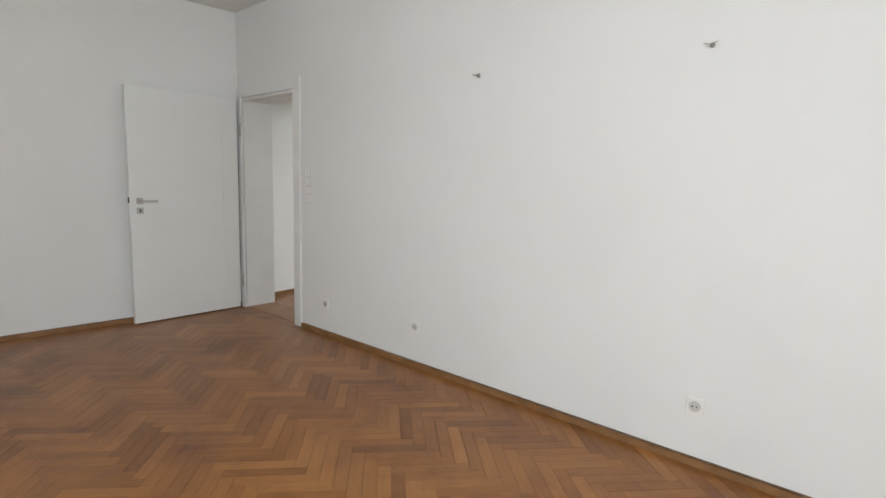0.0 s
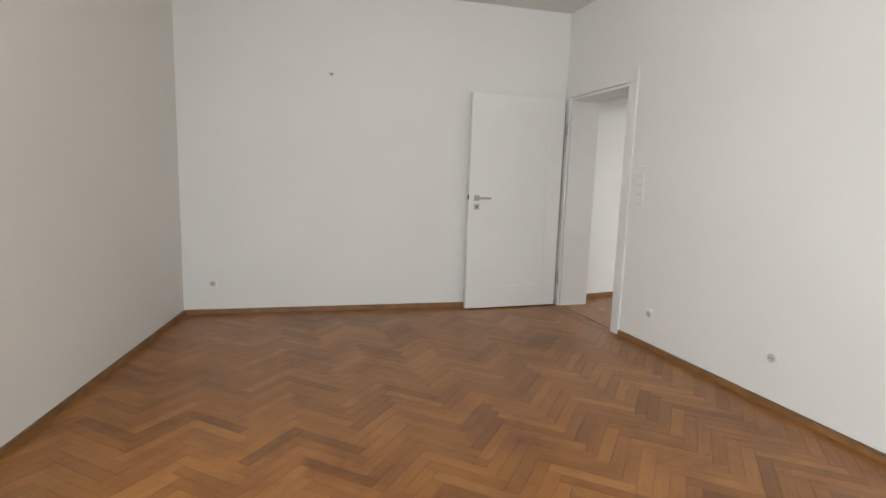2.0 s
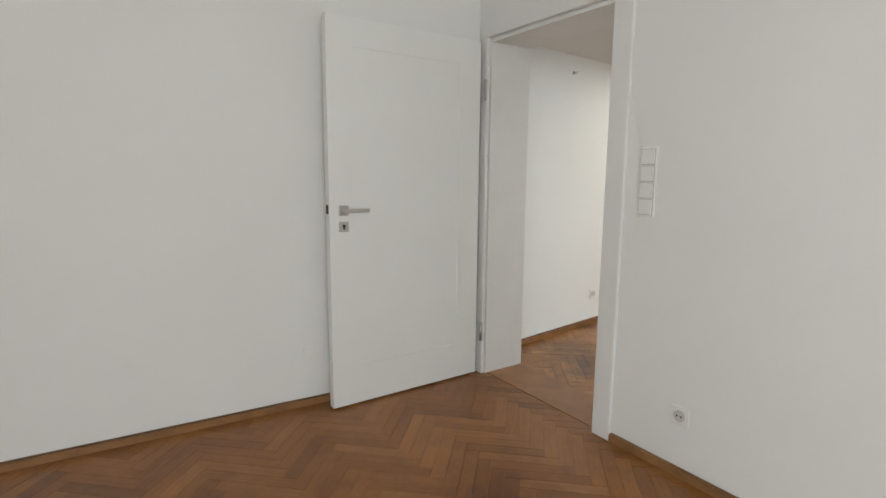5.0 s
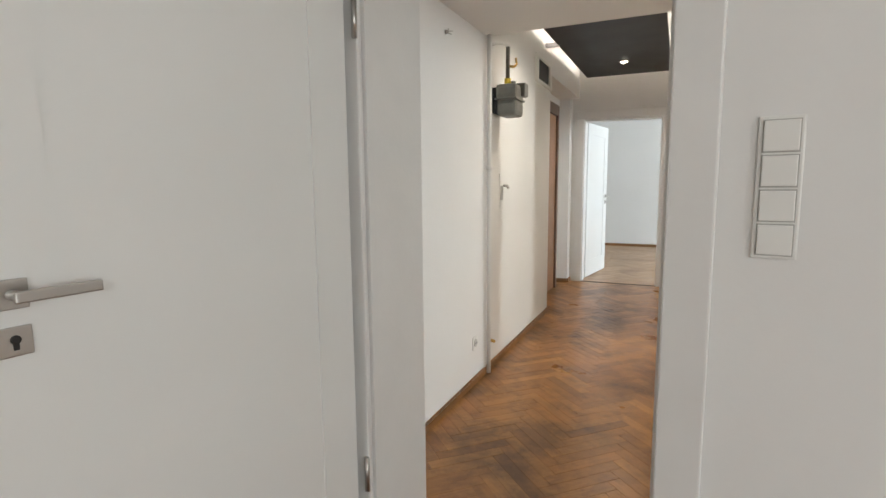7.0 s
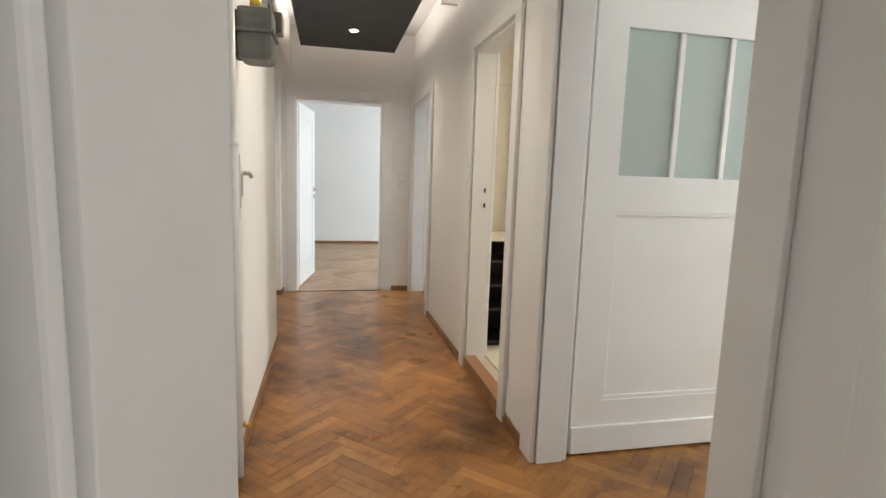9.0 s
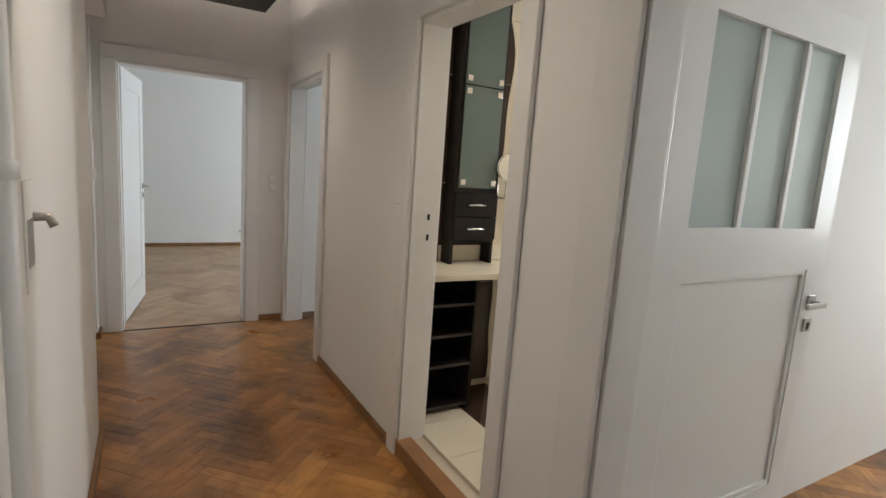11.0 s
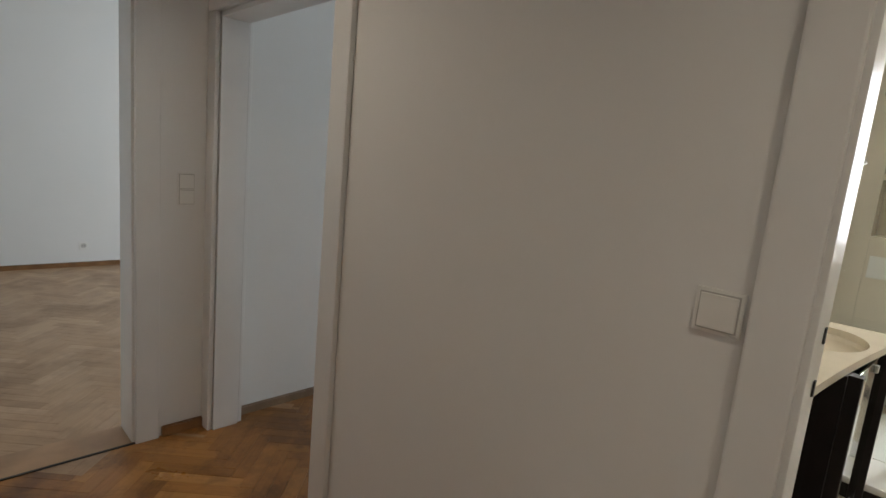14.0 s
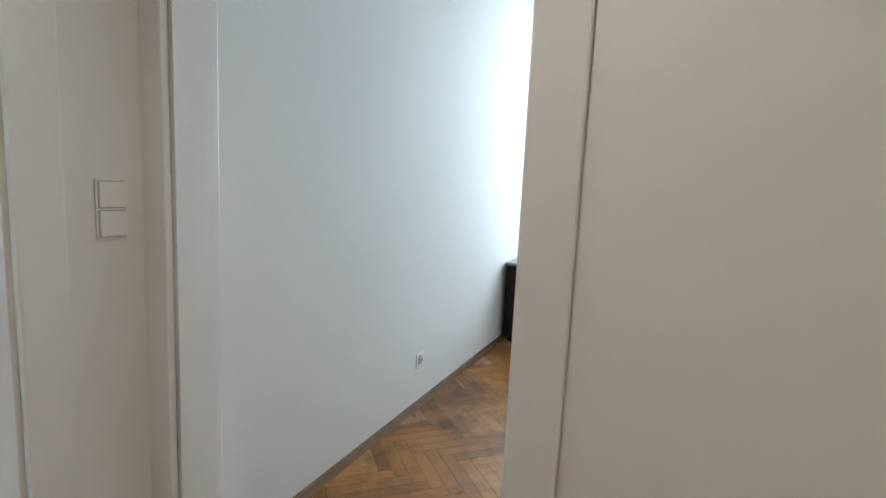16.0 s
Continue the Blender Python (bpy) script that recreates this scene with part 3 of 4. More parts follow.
for x, s in ((HALL_W, 1), (HALL_E, -1)):
    cl = thing("strip_holder", "small white light strip holder on the wall", "bracket")
    part("body", B((min(x, x + s * 0.12), max(x, x + s * 0.12), 6.1, 6.14, 2.43, 2.465), bevel=0.004), PLASTIC, cl)

bulb = thing("pendant_bulb", "bare lit bulb hanging on a short cord", "lamp", m=Matrix.Translation((-2.45, 0.75, 0)))
part("cord", T([(0, 0, 2.56), (0, 0, ROOM_H - 0.02)], 0.004, 8), PLASTIC, bulb)
part("canopy", T([(0, 0, ROOM_H - 0.03), (0, 0, ROOM_H)], [0.03, 0.045], 20), PLASTIC, bulb)
part("socket", T([(0, 0, 2.48), (0, 0, 2.57)], 0.02, 14), PLASTIC, bulb)
part("bulb", ball((0, 0, 2.44), 0.033, sz=1.25), BULBM, bulb, "glowing bulb")


# ---- small fittings ----
# grey that paints the shadow lines round the switch rockers
GAP_SHADE = mat("gap_shade_grey", (0.46, 0.44, 0.41), 0.6)
# greyer than the plate: shade of the sunk socket cup, put into the colour
CUP_SHADE = mat("socket_cup_shade", (0.56, 0.54, 0.51), 0.5)


def plate(name, label, m, s, z, gangs=1, vertical=True, kind="switch", group="", proud=0.007, size=0.081):
    """A switch or socket plate on a wall face; the room lies at local -y."""
    pitch = 0.071
    n = gangs
    h = size + pitch * (n - 1)
    ob = thing(name, label, kind, group, m=m @ Matrix.Translation((s, 0, z)))
    a, b = (size / 2, h / 2) if vertical else (h / 2, size / 2)
    part("plate", B((-a, a, -proud, 0, -b, b), bevel=0.003), PLASTIC, ob)
    for i in range(n):
        o = (i - (n - 1) / 2) * pitch
        cx, cz = (0, o) if vertical else (o, 0)
        if kind == "switch":
            # no gap is cut: a grey plate carries its shade
            part("rocker_gap_shade", B((cx - 0.0335, cx + 0.0335, -proud - 0.0012, -proud - 0.0003, cz - 0.0335, cz + 0.0335)), GAP_SHADE, ob, "grey plate painted as the shade round the rocker")
            part("rocker", B((cx - 0.031, cx + 0.031, -proud - 0.006, -proud - 0.0013, cz - 0.031, cz + 0.031), bevel=0.002), PLASTIC, ob)
        else:
            # the cup is a raised disc, its shade painted grey
            bm = bmesh.new()
            tube(bm, [(cx, -proud - 0.0005, cz), (cx, -proud - 0.004, cz)], [0.026, 0.025], 24)
            cup = part("socket_ring", bm, CUP_SHADE, ob)
            # pin holes are dark discs, their inner shade painted
            bm = bmesh.new()
            for dx in (-0.0095, 0.0095):
                tube(bm, [(cx + dx, -proud - 0.0042, cz), (cx + dx, -proud - 0.0052, cz)], 0.0042, 10)
            part("pin_hole_shade", bm, DARKH, cup)
    return ob


def s_of(m, x, y):
    return (m.inverted() @ Vector((x, y, 0))).x


plate("light_switch", "vertical white four-gang light switch by the doorway", M_SOCK, s_of(M_SOCK, -2.385, 2.68), 1.235, 4)
for x in (-2.165, -1.115, 0.73):
    plate("wall_socket", "white wall socket above the baseboard", M_SOCK, s_of(M_SOCK, x, 2.6), 0.265 if x < -2 else 0.285, 1, kind="socket", group="wall sockets")
plate("wall_socket", "white wall socket low on the bare wall", M_FAR, 0.24, 0.27, 1, kind="socket", group="wall sockets")
bp_ = thing("blank_plate", "small white blank cover plate beside the open door", "cover plate", m=M_FAR @ Matrix.Translation((2.41, 0, 0.30)))
part("plate", B((-0.024, 0.024, -0.005, 0, -0.024, 0.024), bevel=0.003), PLASTIC, bp_)
plate("wall_socket", "white double socket in the hall", M_HW, 1.60, 0.255, 1, kind="socket", group="hall sockets")
plate("light_switch", "white two-gang light switch on a pier", M_END, s_of(M_END, -2.557, 8.0), 1.187, 2, size=0.076)
plate("light_switch", "white single light switch beside the bathroom", M_HE, s_of(M_HE, HALL_E, 5.765), 1.186, 1)
M_ENDN = Matrix.Translation((-5.4, 12.0, 0))
plate("wall_socket", "white wall socket in the far room", M_ENDN, -2.22 + 5.4, 0.225, 1, kind="socket", group="far sockets")
M_RW = Matrix.Translation((-2.32, END_Y, 0))
plate("wall_socket", "white wall socket in the small room", M_RW, s_of(M_RW, -0.845, END_Y), 0.28, 1, kind="socket", group="far sockets")


M_PIER = Matrix.Translation((-3.80, 7.86, 0)) @ Matrix.Rotation(radians(90), 4, "Z")
plate("light_switch", "white single light switch on the pier by the entrance", M_PIER, 0.075, 1.19, 1, size=0.076)


def stub(m, s, z, label):
    ob = thing("wire_stub", label, "wire stub", "wire stubs", m=m @ Matrix.Translation((s, 0, z)) @ Matrix.Scale(0.72, 4))
    part("cover", T([(0, 0, 0), (0, -0.012, 0)], [0.016, 0.014], 12), mat("stub_grey", (0.35, 0.33, 0.30), 0.6), ob)
    for dx, dz in ((0.02, 0.006), (-0.022, 0.004), (0.012, -0.014)):
        part("wire", T([(0, -0.01, 0), (dx * 0.6, -0.03, dz), (dx * 1.8, -0.038, dz * 1.2 + 0.004)], 0.0035, 6), STEEL, ob)


stub(M_SOCK, s_of(M_SOCK, -0.625, 2.58), 1.925, "cut grey lamp wires sticking out of the wall")
stub(M_SOCK, s_of(M_SOCK, 0.655, 2.5), 1.91, "cut grey lamp wires sticking out of the wall")
stub(M_FAR, 1.25, 2.11, "cut grey lamp wires sticking out of the wall")
stub(M_HW, 1.19, 2.02, "cut grey lamp wires below the soffit")

# gas pipe, meter and hall wall fittings
gp = thing("gas_pipe", "thin white painted gas pipe up the hall wall", "pipe")
part("riser", T([(HALL_W + 0.028, 4.54, 0.0), (HALL_W + 0.028, 4.54, 2.15)], 0.014, 12), TRIM, gp)
part("branch", T([(HALL_W + 0.028, 4.54, 2.09), (HALL_W + 0.04, 4.66, 2.13), (HALL_W + 0.11, 4.73, 2.13)], 0.012, 12), TRIM, gp)
part("collar", T([(HALL_W + 0.028, 4.54, 1.33), (HALL_W + 0.028, 4.54, 1.36)], 0.02, 12), TRIM, gp)
valve = part("valve", T([(HALL_W + 0.03, 4.555, 0.22), (HALL_W + 0.07, 4.53, 0.22)], 0.010, 12), BRASS, gp, "small brass valve")
gm = thing("gas_meter", "grey metal gas meter with yellow union on the wall", "gas meter", m=Matrix.Translation((HALL_W, 4.76, 1.68)) @ Matrix.Diagonal((0.84, 0.82, 1, 1)))
bm = B((0.03, 0.19, -0.115, 0.115, 0.0, 0.105), bevel=0.03)
part("case_bottom", bm, METER, gm)
part("case_top", B((0.028, 0.192, -0.118, 0.118, 0.107, 0.20), bevel=0.028), METER, gm)
part("seam", B((0.022, 0.198, -0.124, 0.124, 0.100, 0.112), bevel=0.004), METER, gm)
part("counter_box", B((0.150, 0.225, 0.02, 0.125, 0.13, 0.215), bevel=0.012), METER, gm)
part("bracket", B((0.0, 0.03, -0.10, 0.10, 0.02, 0.18)), DARKH, gm)
for y in (-0.06, 0.07):
    part("union", T([(0.11, y, 0.195), (0.11, y, 0.235)], 0.026, 16), YELLOW if y < 0 else METER, gm)
part("inlet", T([(0.11, -0.06, 0.23), (0.11, -0.06, 0.43)], 0.016, 12), mat("gas_cock", (0.16, 0.15, 0.13), 0.5, 0.6), gm)
part("valve_lever", T([(0.12, -0.06, 0.31), (0.15, -0.03, 0.31), (0.16, 0.01, 0.33), (0.15, 0.02, 0.37)], 0.008, 8), BRASS, gm, "brass valve lever")
vp = thing("access_box", "white framed wall niche with a black sheet for the shaded inside", "access box", m=M_HW @ Matrix.Translation((3.27, 0, 2.20)))
part("frame", B((-0.28, 0.28, -0.02, 0, 0.085, 0.115), (-0.28, 0.28, -0.02, 0, -0.115, -0.085), (-0.28, -0.20, -0.02, 0, -0.085, 0.085), (0.20, 0.28, -0.02, 0, -0.085, 0.085), bevel=0.004), PLASTIC, vp)
# nothing is cut into the wall: a black sheet paints the niche's shade
part("opening", B((-0.20, 0.20, -0.006, -0.001, -0.085, 0.085)), DARKH, vp, "black sheet for the shaded inside")
kp = thing("key_panel", "small grey metal plate with a keyhole knob", "wall plate", m=M_HW @ Matrix.Translation((2.12, 0, 1.18)))
part("plate", B((-0.03, 0.03, -0.006, 0, -0.05, 0.05), bevel=0.002), STEEL, kp)
part("cover", B((-0.045, 0.05, -0.004, -0.0005, -0.10, 0.13)), PAINT, kp)
part("knob", T([(0.045, -0.004, 0.05), (0.045, -0.03, 0.05), (0.045, -0.04, 0.03)], 0.010, 10), STEEL, kp)

# dark low cabinet at the window of the small room
lc = thing("low_cabinet", "dark low cabinet standing below the window", "cabinet")
part("body", B((0.60, 1.58, 7.2, 7.985, 0.05, 0.64), bevel=0.006), WENGE, lc)
part("plinth", B((0.64, 1.56, 7.24, 7.95, 0.0, 0.05)), WENGE, lc)
part("top", B((0.58, 1.59, 7.18, 7.988, 0.641, 0.665), bevel=0.004), mat("cabinet_top_grey", (0.25, 0.26, 0.28), 0.3, vary=0.1), lc, "grey top")


# ---- bathroom ----
BZ = 0.075
WY = BY1


def tile_wave(x0, z):
    return x0 + 0.045 * math.sin(z * 4.2) + 0.02 * math.sin(z * 9.1 + 1)


# wall tiles on the north wall, cream with two brown wavy fields and a cream ribbon
def strip_bm(xa, xb, z0, z1, y, n=60, t=0.008):
    """A tile field between two upright outlines xa(z), xb(z)."""
    bm = bmesh.new()
    rows = []
    for i in range(n + 1):
        z = z0 + (z1 - z0) * i / n
        rows.append([bm.verts.new(p) for p in ((xa(z), y, z), (xb(z), y, z), (xb(z), y + t, z), (xa(z), y + t, z))])
    for a, b in zip(rows, rows[1:]):
        for k in range(4):
            bm.faces.new((a[k], a[(k + 1) % 4], b[(k + 1) % 4], b[k]))
    bm.faces.new(rows[0])
    bm.faces.new(rows[-1])
    return bm


tw = tagged(thing("bath_tiling", "cream and dark brown glossy wall tiles with wavy joints", "wall tiles"), kind="structure")
XW = HALL_E + EDGE + 0.03
wl = lambda z: tile_wave(-1.60, z)  # noqa: E731
wl0 = lambda z: -2.02  # noqa: E731
wa = lambda z: tile_wave(-0.24, z)  # noqa: E731
wb = lambda z: tile_wave(0.36, z + 0.6)  # noqa: E731
wc = lambda z: tile_wave(0.36, z + 0.6) + 0.075  # noqa: E731
east = lambda z: 1.10  # noqa: E731
west = lambda z: XW  # noqa: E731


def off(f, d):
    return lambda z: f(z) + d


cuts = [BZ, 0.72, 1.32, 1.92, 2.28, BATH_H]
for z0, z1 in zip(cuts, cuts[1:]):
    for a, b, material in ((west, off(wl0, -0.002), BTILE), (wl0, off(wl, -0.012), BTILE_D), (off(wl, 0.012), off(wa, -0.03), BTILE), (wa, off(wb, -0.002), BTILE_D), (wb, off(wc, -0.002), BTILE), (wc, east, BTILE_D)):
        part("tile", strip_bm(a, b, z0 + 0.0015, z1 - 0.0015, WY, 16), material, tw)
    for f in (wl, wa):
        part("ribbon", strip_bm(off(f, -0.011 if f is wl else -0.028), off(f, 0.011 if f is wl else -0.003), z0 + 0.0005, z1 - 0.0005, WY - 0.002, 16), STONE, tw, "pale wavy border strip")
# east end: boxed pier, niche with shelves and the flush box
structure("bath_pier", B((1.10, WALLX, 5.88, WY, BZ, BATH_H)), BTILE, "cream tiled pier", "pier")
structure("bath_flush_box", B((1.10, WALLX, 5.37, 5.879, BZ, 1.20), bevel=0.003), BTILE, "cream tiled box with a stone ledge", "boxing")
structure("bath_niche_back", B((1.40, WALLX, 5.506, 5.879, 1.202, BATH_H)), BTILE, "cream niche back wall", "wall")
structure("bath_niche_side", B((1.10, WALLX, 5.47, 5.504, 1.202, BATH_H)), BTILE, "cream niche side", "wall")
for z in (1.60, 1.95, 2.3):
    structure("niche_shelf", B((1.11, 1.40, 5.506, 5.879, z - 0.02, z + 0.02)), STONE, "pale niche shelf", "shelf")
structure("bath_lining_south", B((XW, WALLX, BY0, BY0 + 0.01, BZ, BATH_H)), BTILE, "cream tiled wall", "wall")
structure("bath_lining_west", B((XW, XW + 0.008, BY0 + 0.012, 4.75, BZ, BATH_H), (XW, XW + 0.008, 5.70, WY - 0.002, BZ, BATH_H)), BTILE, "cream tiled wall", "wall")

# counter: shallow at the door side, bowed out at the basin
CZ = 0.86


def counter_bm():
    bm = bmesh.new()
    n = 40
    front = []
    for i in range(n + 1):
        x = XW + 0.01 + (-0.515 - XW - 0.01) * i / n
        u = i / n
        y = 5.735 - 0.18 * (u ** 1.3) + 0.02 * math.sin(u * 3.14)
        front.append((x, y))
    cx, cy, rx, ry, k = -0.88, 5.80, 0.235, 0.155, 48
    outline = front + [(-0.515, WY - 0.012), (XW + 0.01, WY - 0.012)]
    hole = [(cx + rx * math.cos(2 * math.pi * i / k), cy + ry * math.sin(2 * math.pi * i / k)) for i in range(k)]
    for z in (CZ, CZ - 0.03):
        o = [bm.verts.new((x, y, z)) for x, y in outline]
        h = [bm.verts.new((x, y, z)) for x, y in hole]
        oe = [bm.edges.new((o[i], o[(i + 1) % len(o)])) for i in range(len(o))]
        he = [bm.edges.new((h[i], h[(i + 1) % k])) for i in range(k)]
        bmesh.ops.triangle_fill(bm, edges=oe + he, use_beauty=True)
        if z == CZ:
            top_o, top_h = o, h
    bm.verts.ensure_lookup_table()
    for i in range(len(o)):
        j = (i + 1) % len(o)
        bm.faces.new((top_o[i], top_o[j], o[j], o[i]))
    for i in range(k):
        j = (i + 1) % k
        bm.faces.new((top_h[i], top_h[j], h[j], h[i]))
    rings = [h]
    for a in range(1, 8):
        w = math.cos(a / 8 * math.pi / 2)
        rings.append([bm.verts.new((cx + rx * w * math.cos(2 * math.pi * i / k), cy + ry * w * math.sin(2 * math.pi * i / k), CZ - 0.03 - 0.11 * math.sin(a / 8 * math.pi / 2))) for i in range(k)])
    for a, b in zip(rings, rings[1:]):
        for i in range(k):
            bm.faces.new((a[i], a[(i + 1) % k], b[(i + 1) % k], b[i])).smooth = True
    bm.faces.new(rings[-1])
    return bm


ct = thing("vanity_counter", "cream stone vanity counter with a moulded oval basin", "counter")
part("slab", counter_bm(), STONE, ct)
part("backsplash", B((-2.0, -0.515, WY - 0.011, WY - 0.001, CZ + 0.001, CZ + 0.095), bevel=0.002), STONE, ct)
part("drain", T([(-0.88, 5.80, CZ - 0.139), (-0.88, 5.80, CZ - 0.134)], 0.022, 16), CHROME, ct, "chrome basin drain")

tap = thing("basin_tap", "chrome single-lever basin tap on the counter", "tap", m=Matrix.Translation((-0.935, 6.005, CZ)))
part("body", T([(0, 0, 0), (0, -0.002, 0.03), (0, -0.006, 0.13)], [0.027, 0.022, 0.021], 18), CHROME, tap)
part("spout", T([(0, -0.01, 0.095), (0.02, -0.06, 0.092), (0.04, -0.125, 0.075)], [0.014, 0.012, 0.011], 12), CHROME, tap)
part("lever", B((-0.008, 0.012, -0.10, 0.02, 0.137, 0.149), bevel=0.004), CHROME, tap)

# vanity below
EDGEM = mat("shelf_edge", (0.05, 0.044, 0.04), 0.5)
van = thing("vanity_unit", "dark wenge vanity with open shelves and a glazed cabinet", "vanity")
part("side_panel", B((XW + 0.012, XW + 0.034, 5.80, 6.10, BZ, CZ - 0.032)), WENGE, van)
part("side_panel", B((-1.93, -1.91, 5.80, 6.10, BZ, CZ - 0.032)), WENGE, van)
for z in (BZ + 0.02, 0.33, 0.50, 0.67):
    part("shelf", B((XW + 0.036, -1.932, 5.80, 6.10, z, z + 0.02)), WENGE, van)
    part("shelf_edge", B((XW + 0.036, -1.932, 5.797, 5.7995, z + 0.004, z + 0.017)), EDGEM, van, "dull grey shelf edge strip")
part("back_panel", B((XW + 0.036, -1.912, 6.101, 6.109, BZ, CZ - 0.032)), WENGE, van)
part("knee_panel", B((-1.27, -1.245, 5.66, 6.10, BZ, CZ - 0.032)), WENGE, van)
part("post", B((-1.243, -1.19, 5.62, 5.67, BZ, CZ - 0.032), bevel=0.003), WENGE, van)
part("post", B((-0.58, -0.53, 5.575, 5.625, BZ, CZ - 0.032), bevel=0.003), WENGE, van)
part("post", B((-0.58, -0.53, 6.04, 6.09, BZ, CZ - 0.032), bevel=0.003), WENGE, van)
gdm = Matrix.Translation((-1.19, 5.645, 0)) @ Matrix.Rotation(math.atan2(-0.04, 0.607), 4, "Z")
gp2 = part("glass_door", B((0.003, 0.605, -0.004, 0.004, BZ + 0.09, CZ - 0.05), bevel=0.001), MIRGLASS, van, "grey-green mirrored glass door")
gp2.matrix_local = gdm
k = part("knob", B((0.35, 0.375, -0.016, -0.0045, CZ - 0.10, CZ - 0.07), bevel=0.003), STEEL, gp2, "small square steel knob")
part("bottom_rail", B((-1.19, -0.58, 5.60, 5.63, BZ + 0.05, BZ + 0.085)), WENGE, van)
part("cabinet_side", B((-0.562, -0.55, 5.63, 6.04, BZ + 0.09, CZ - 0.05)), SMOKE, van, "grey satin glass side")

# tall cabinet on the counter
tc_ = thing("tall_cabinet", "dark wenge wall cabinet with smoked glass doors and two drawers", "cabinet")
TX0, TX1, TF = -1.985, -1.69, 6.01
part("body", B((TX0, TX0 + 0.02, TF + 0.002, WY - 0.002, CZ, BATH_H - 0.04), (TX1 - 0.02, TX1, TF + 0.002, WY - 0.002, CZ, BATH_H - 0.04), (TX0 + 0.02, TX1 - 0.02, TF + 0.002, WY - 0.002, 0.985, 1.005), (TX0 + 0.02, TX1 - 0.02, WY - 0.01, WY - 0.003, CZ, BATH_H - 0.04), (TX0 + 0.02, TX1 - 0.02, TF + 0.002, WY - 0.002, 1.275, 1.295)), WENGE, tc_)
for z0, z1 in ((1.005, 1.132), (1.137, 1.272)):
    dr = part("drawer", B((TX0 + 0.004, TX1 - 0.004, TF - 0.018, TF, z0, z1), bevel=0.002), WENGE, tc_)
    zc = (z0 + z1) / 2
    part("handle", T([(-1.90, TF - 0.018, zc), (-1.895, TF - 0.04, zc), (-1.845, TF - 0.046, zc + 0.004), (-1.795, TF - 0.04, zc), (-1.79, TF - 0.018, zc)], 0.006, 10), CHROME, dr, "bowed chrome handle")
for z0, z1 in ((1.302, 1.858), (1.866, BATH_H - 0.05)):
    gd2 = part("glass_door", B((TX0 + 0.022, TX1 - 0.022, TF - 0.008, TF - 0.001, z0, z1)), SMOKE, tc_, "smoked glass door")
    for x in (TX0 + 0.045, TX1 - 0.045):
        for z in (z0 + 0.03, z1 - 0.03):
            part("clip", B((x - 0.016, x + 0.016, TF - 0.016, TF - 0.0085, z - 0.016, z + 0.016), bevel=0.002), CHROME, gd2, "bright metal glass clip")

# mirror, lamp, shaving mirror
mi = thing("wall_mirror", "large mirror in a broad dark wooden frame", "mirror")
MX0, MX1, MZ0, MZ1, fw = -1.487, -0.455, 0.962, 1.892, 0.085
part("frame", B((MX0, MX1, WY - 0.045, WY - 0.012, MZ0, MZ0 + fw), (MX0, MX1, WY - 0.045, WY - 0.012, MZ1 - fw, MZ1), (MX0, MX0 + fw, WY - 0.045, WY - 0.012, MZ0 + fw, MZ1 - fw), (MX1 - fw, MX1, WY - 0.045, WY - 0.012, MZ0 + fw, MZ1 - fw), bevel=0.004), FRAMEW, mi)
part("mirror_glass", B((MX0 + fw, MX1 - fw, WY - 0.03, WY - 0.02, MZ0 + fw, MZ1 - fw)), MIRROR, mi, "clear silvered glass")
part("inner_lip", B((MX0 + fw, MX1 - fw, WY - 0.042, WY - 0.0305, MZ0 + fw, MZ0 + fw + 0.014), (MX0 + fw, MX1 - fw, WY - 0.042, WY - 0.0305, MZ1 - fw - 0.014, MZ1 - fw), (MX0 + fw, MX0 + fw + 0.014, WY - 0.042, WY - 0.0305, MZ0 + fw + 0.014, MZ1 - fw - 0.014), (MX1 - fw - 0.014, MX1 - fw, WY - 0.042, WY - 0.0305, MZ0 + fw + 0.014, MZ1 - fw - 0.014)), BLACK, mi)
wl_ = thing("vanity_lamp", "chrome wall lamp with two lit glass globes", "lamp")
part("base", B((-1.04, -0.98, WY - 0.04, WY - 0.002, 1.945, 2.005), bevel=0.004), CHROME, wl_)
part("arm", T([(-1.0 + 0.22 * i / 12, WY - 0.09, 1.99 + 0.075 * math.sin(math.pi * i / 12)) for i in range(13)], 0.006, 8), CHROME, wl_)
part("stem", T([(-1.01, WY - 0.04, 1.975), (-1.01, WY - 0.09, 1.99)], 0.008, 8), CHROME, wl_)
part("bar", T([(-1.04, WY - 0.09, 1.985), (-0.77, WY - 0.09, 1.985)], 0.007, 8), CHROME, wl_)
for x in (-0.955, -0.785):
    part("globe", ball((x, WY - 0.11, 1.955), 0.040), GLOBE, wl_, "glowing glass globe")
sm = thing("shaving_mirror", "small round shaving mirror on a chrome arm", "mirror")
part("disc", T([(-1.64, 5.985, 1.43), (-1.64, 5.975, 1.43)], 0.075, 32), MIRROR, sm)
part("rim", T([(-1.64, 5.992, 1.43), (-1.64, 5.9855, 1.43)], 0.082, 32), CHROME, sm)
part("arm", T([(-1.64, 5.995, 1.36), (-1.64, 6.0, 1.25), (-1.66, 6.10, 1.25)], 0.006, 8), CHROME, sm)
part("bracket", B((-1.69, -1.63, 6.085, 6.118, 1.18, 1.33), bevel=0.004), CHROME, sm)
ws = thing("wall_socket", "dark double wall socket below the counter", "socket")
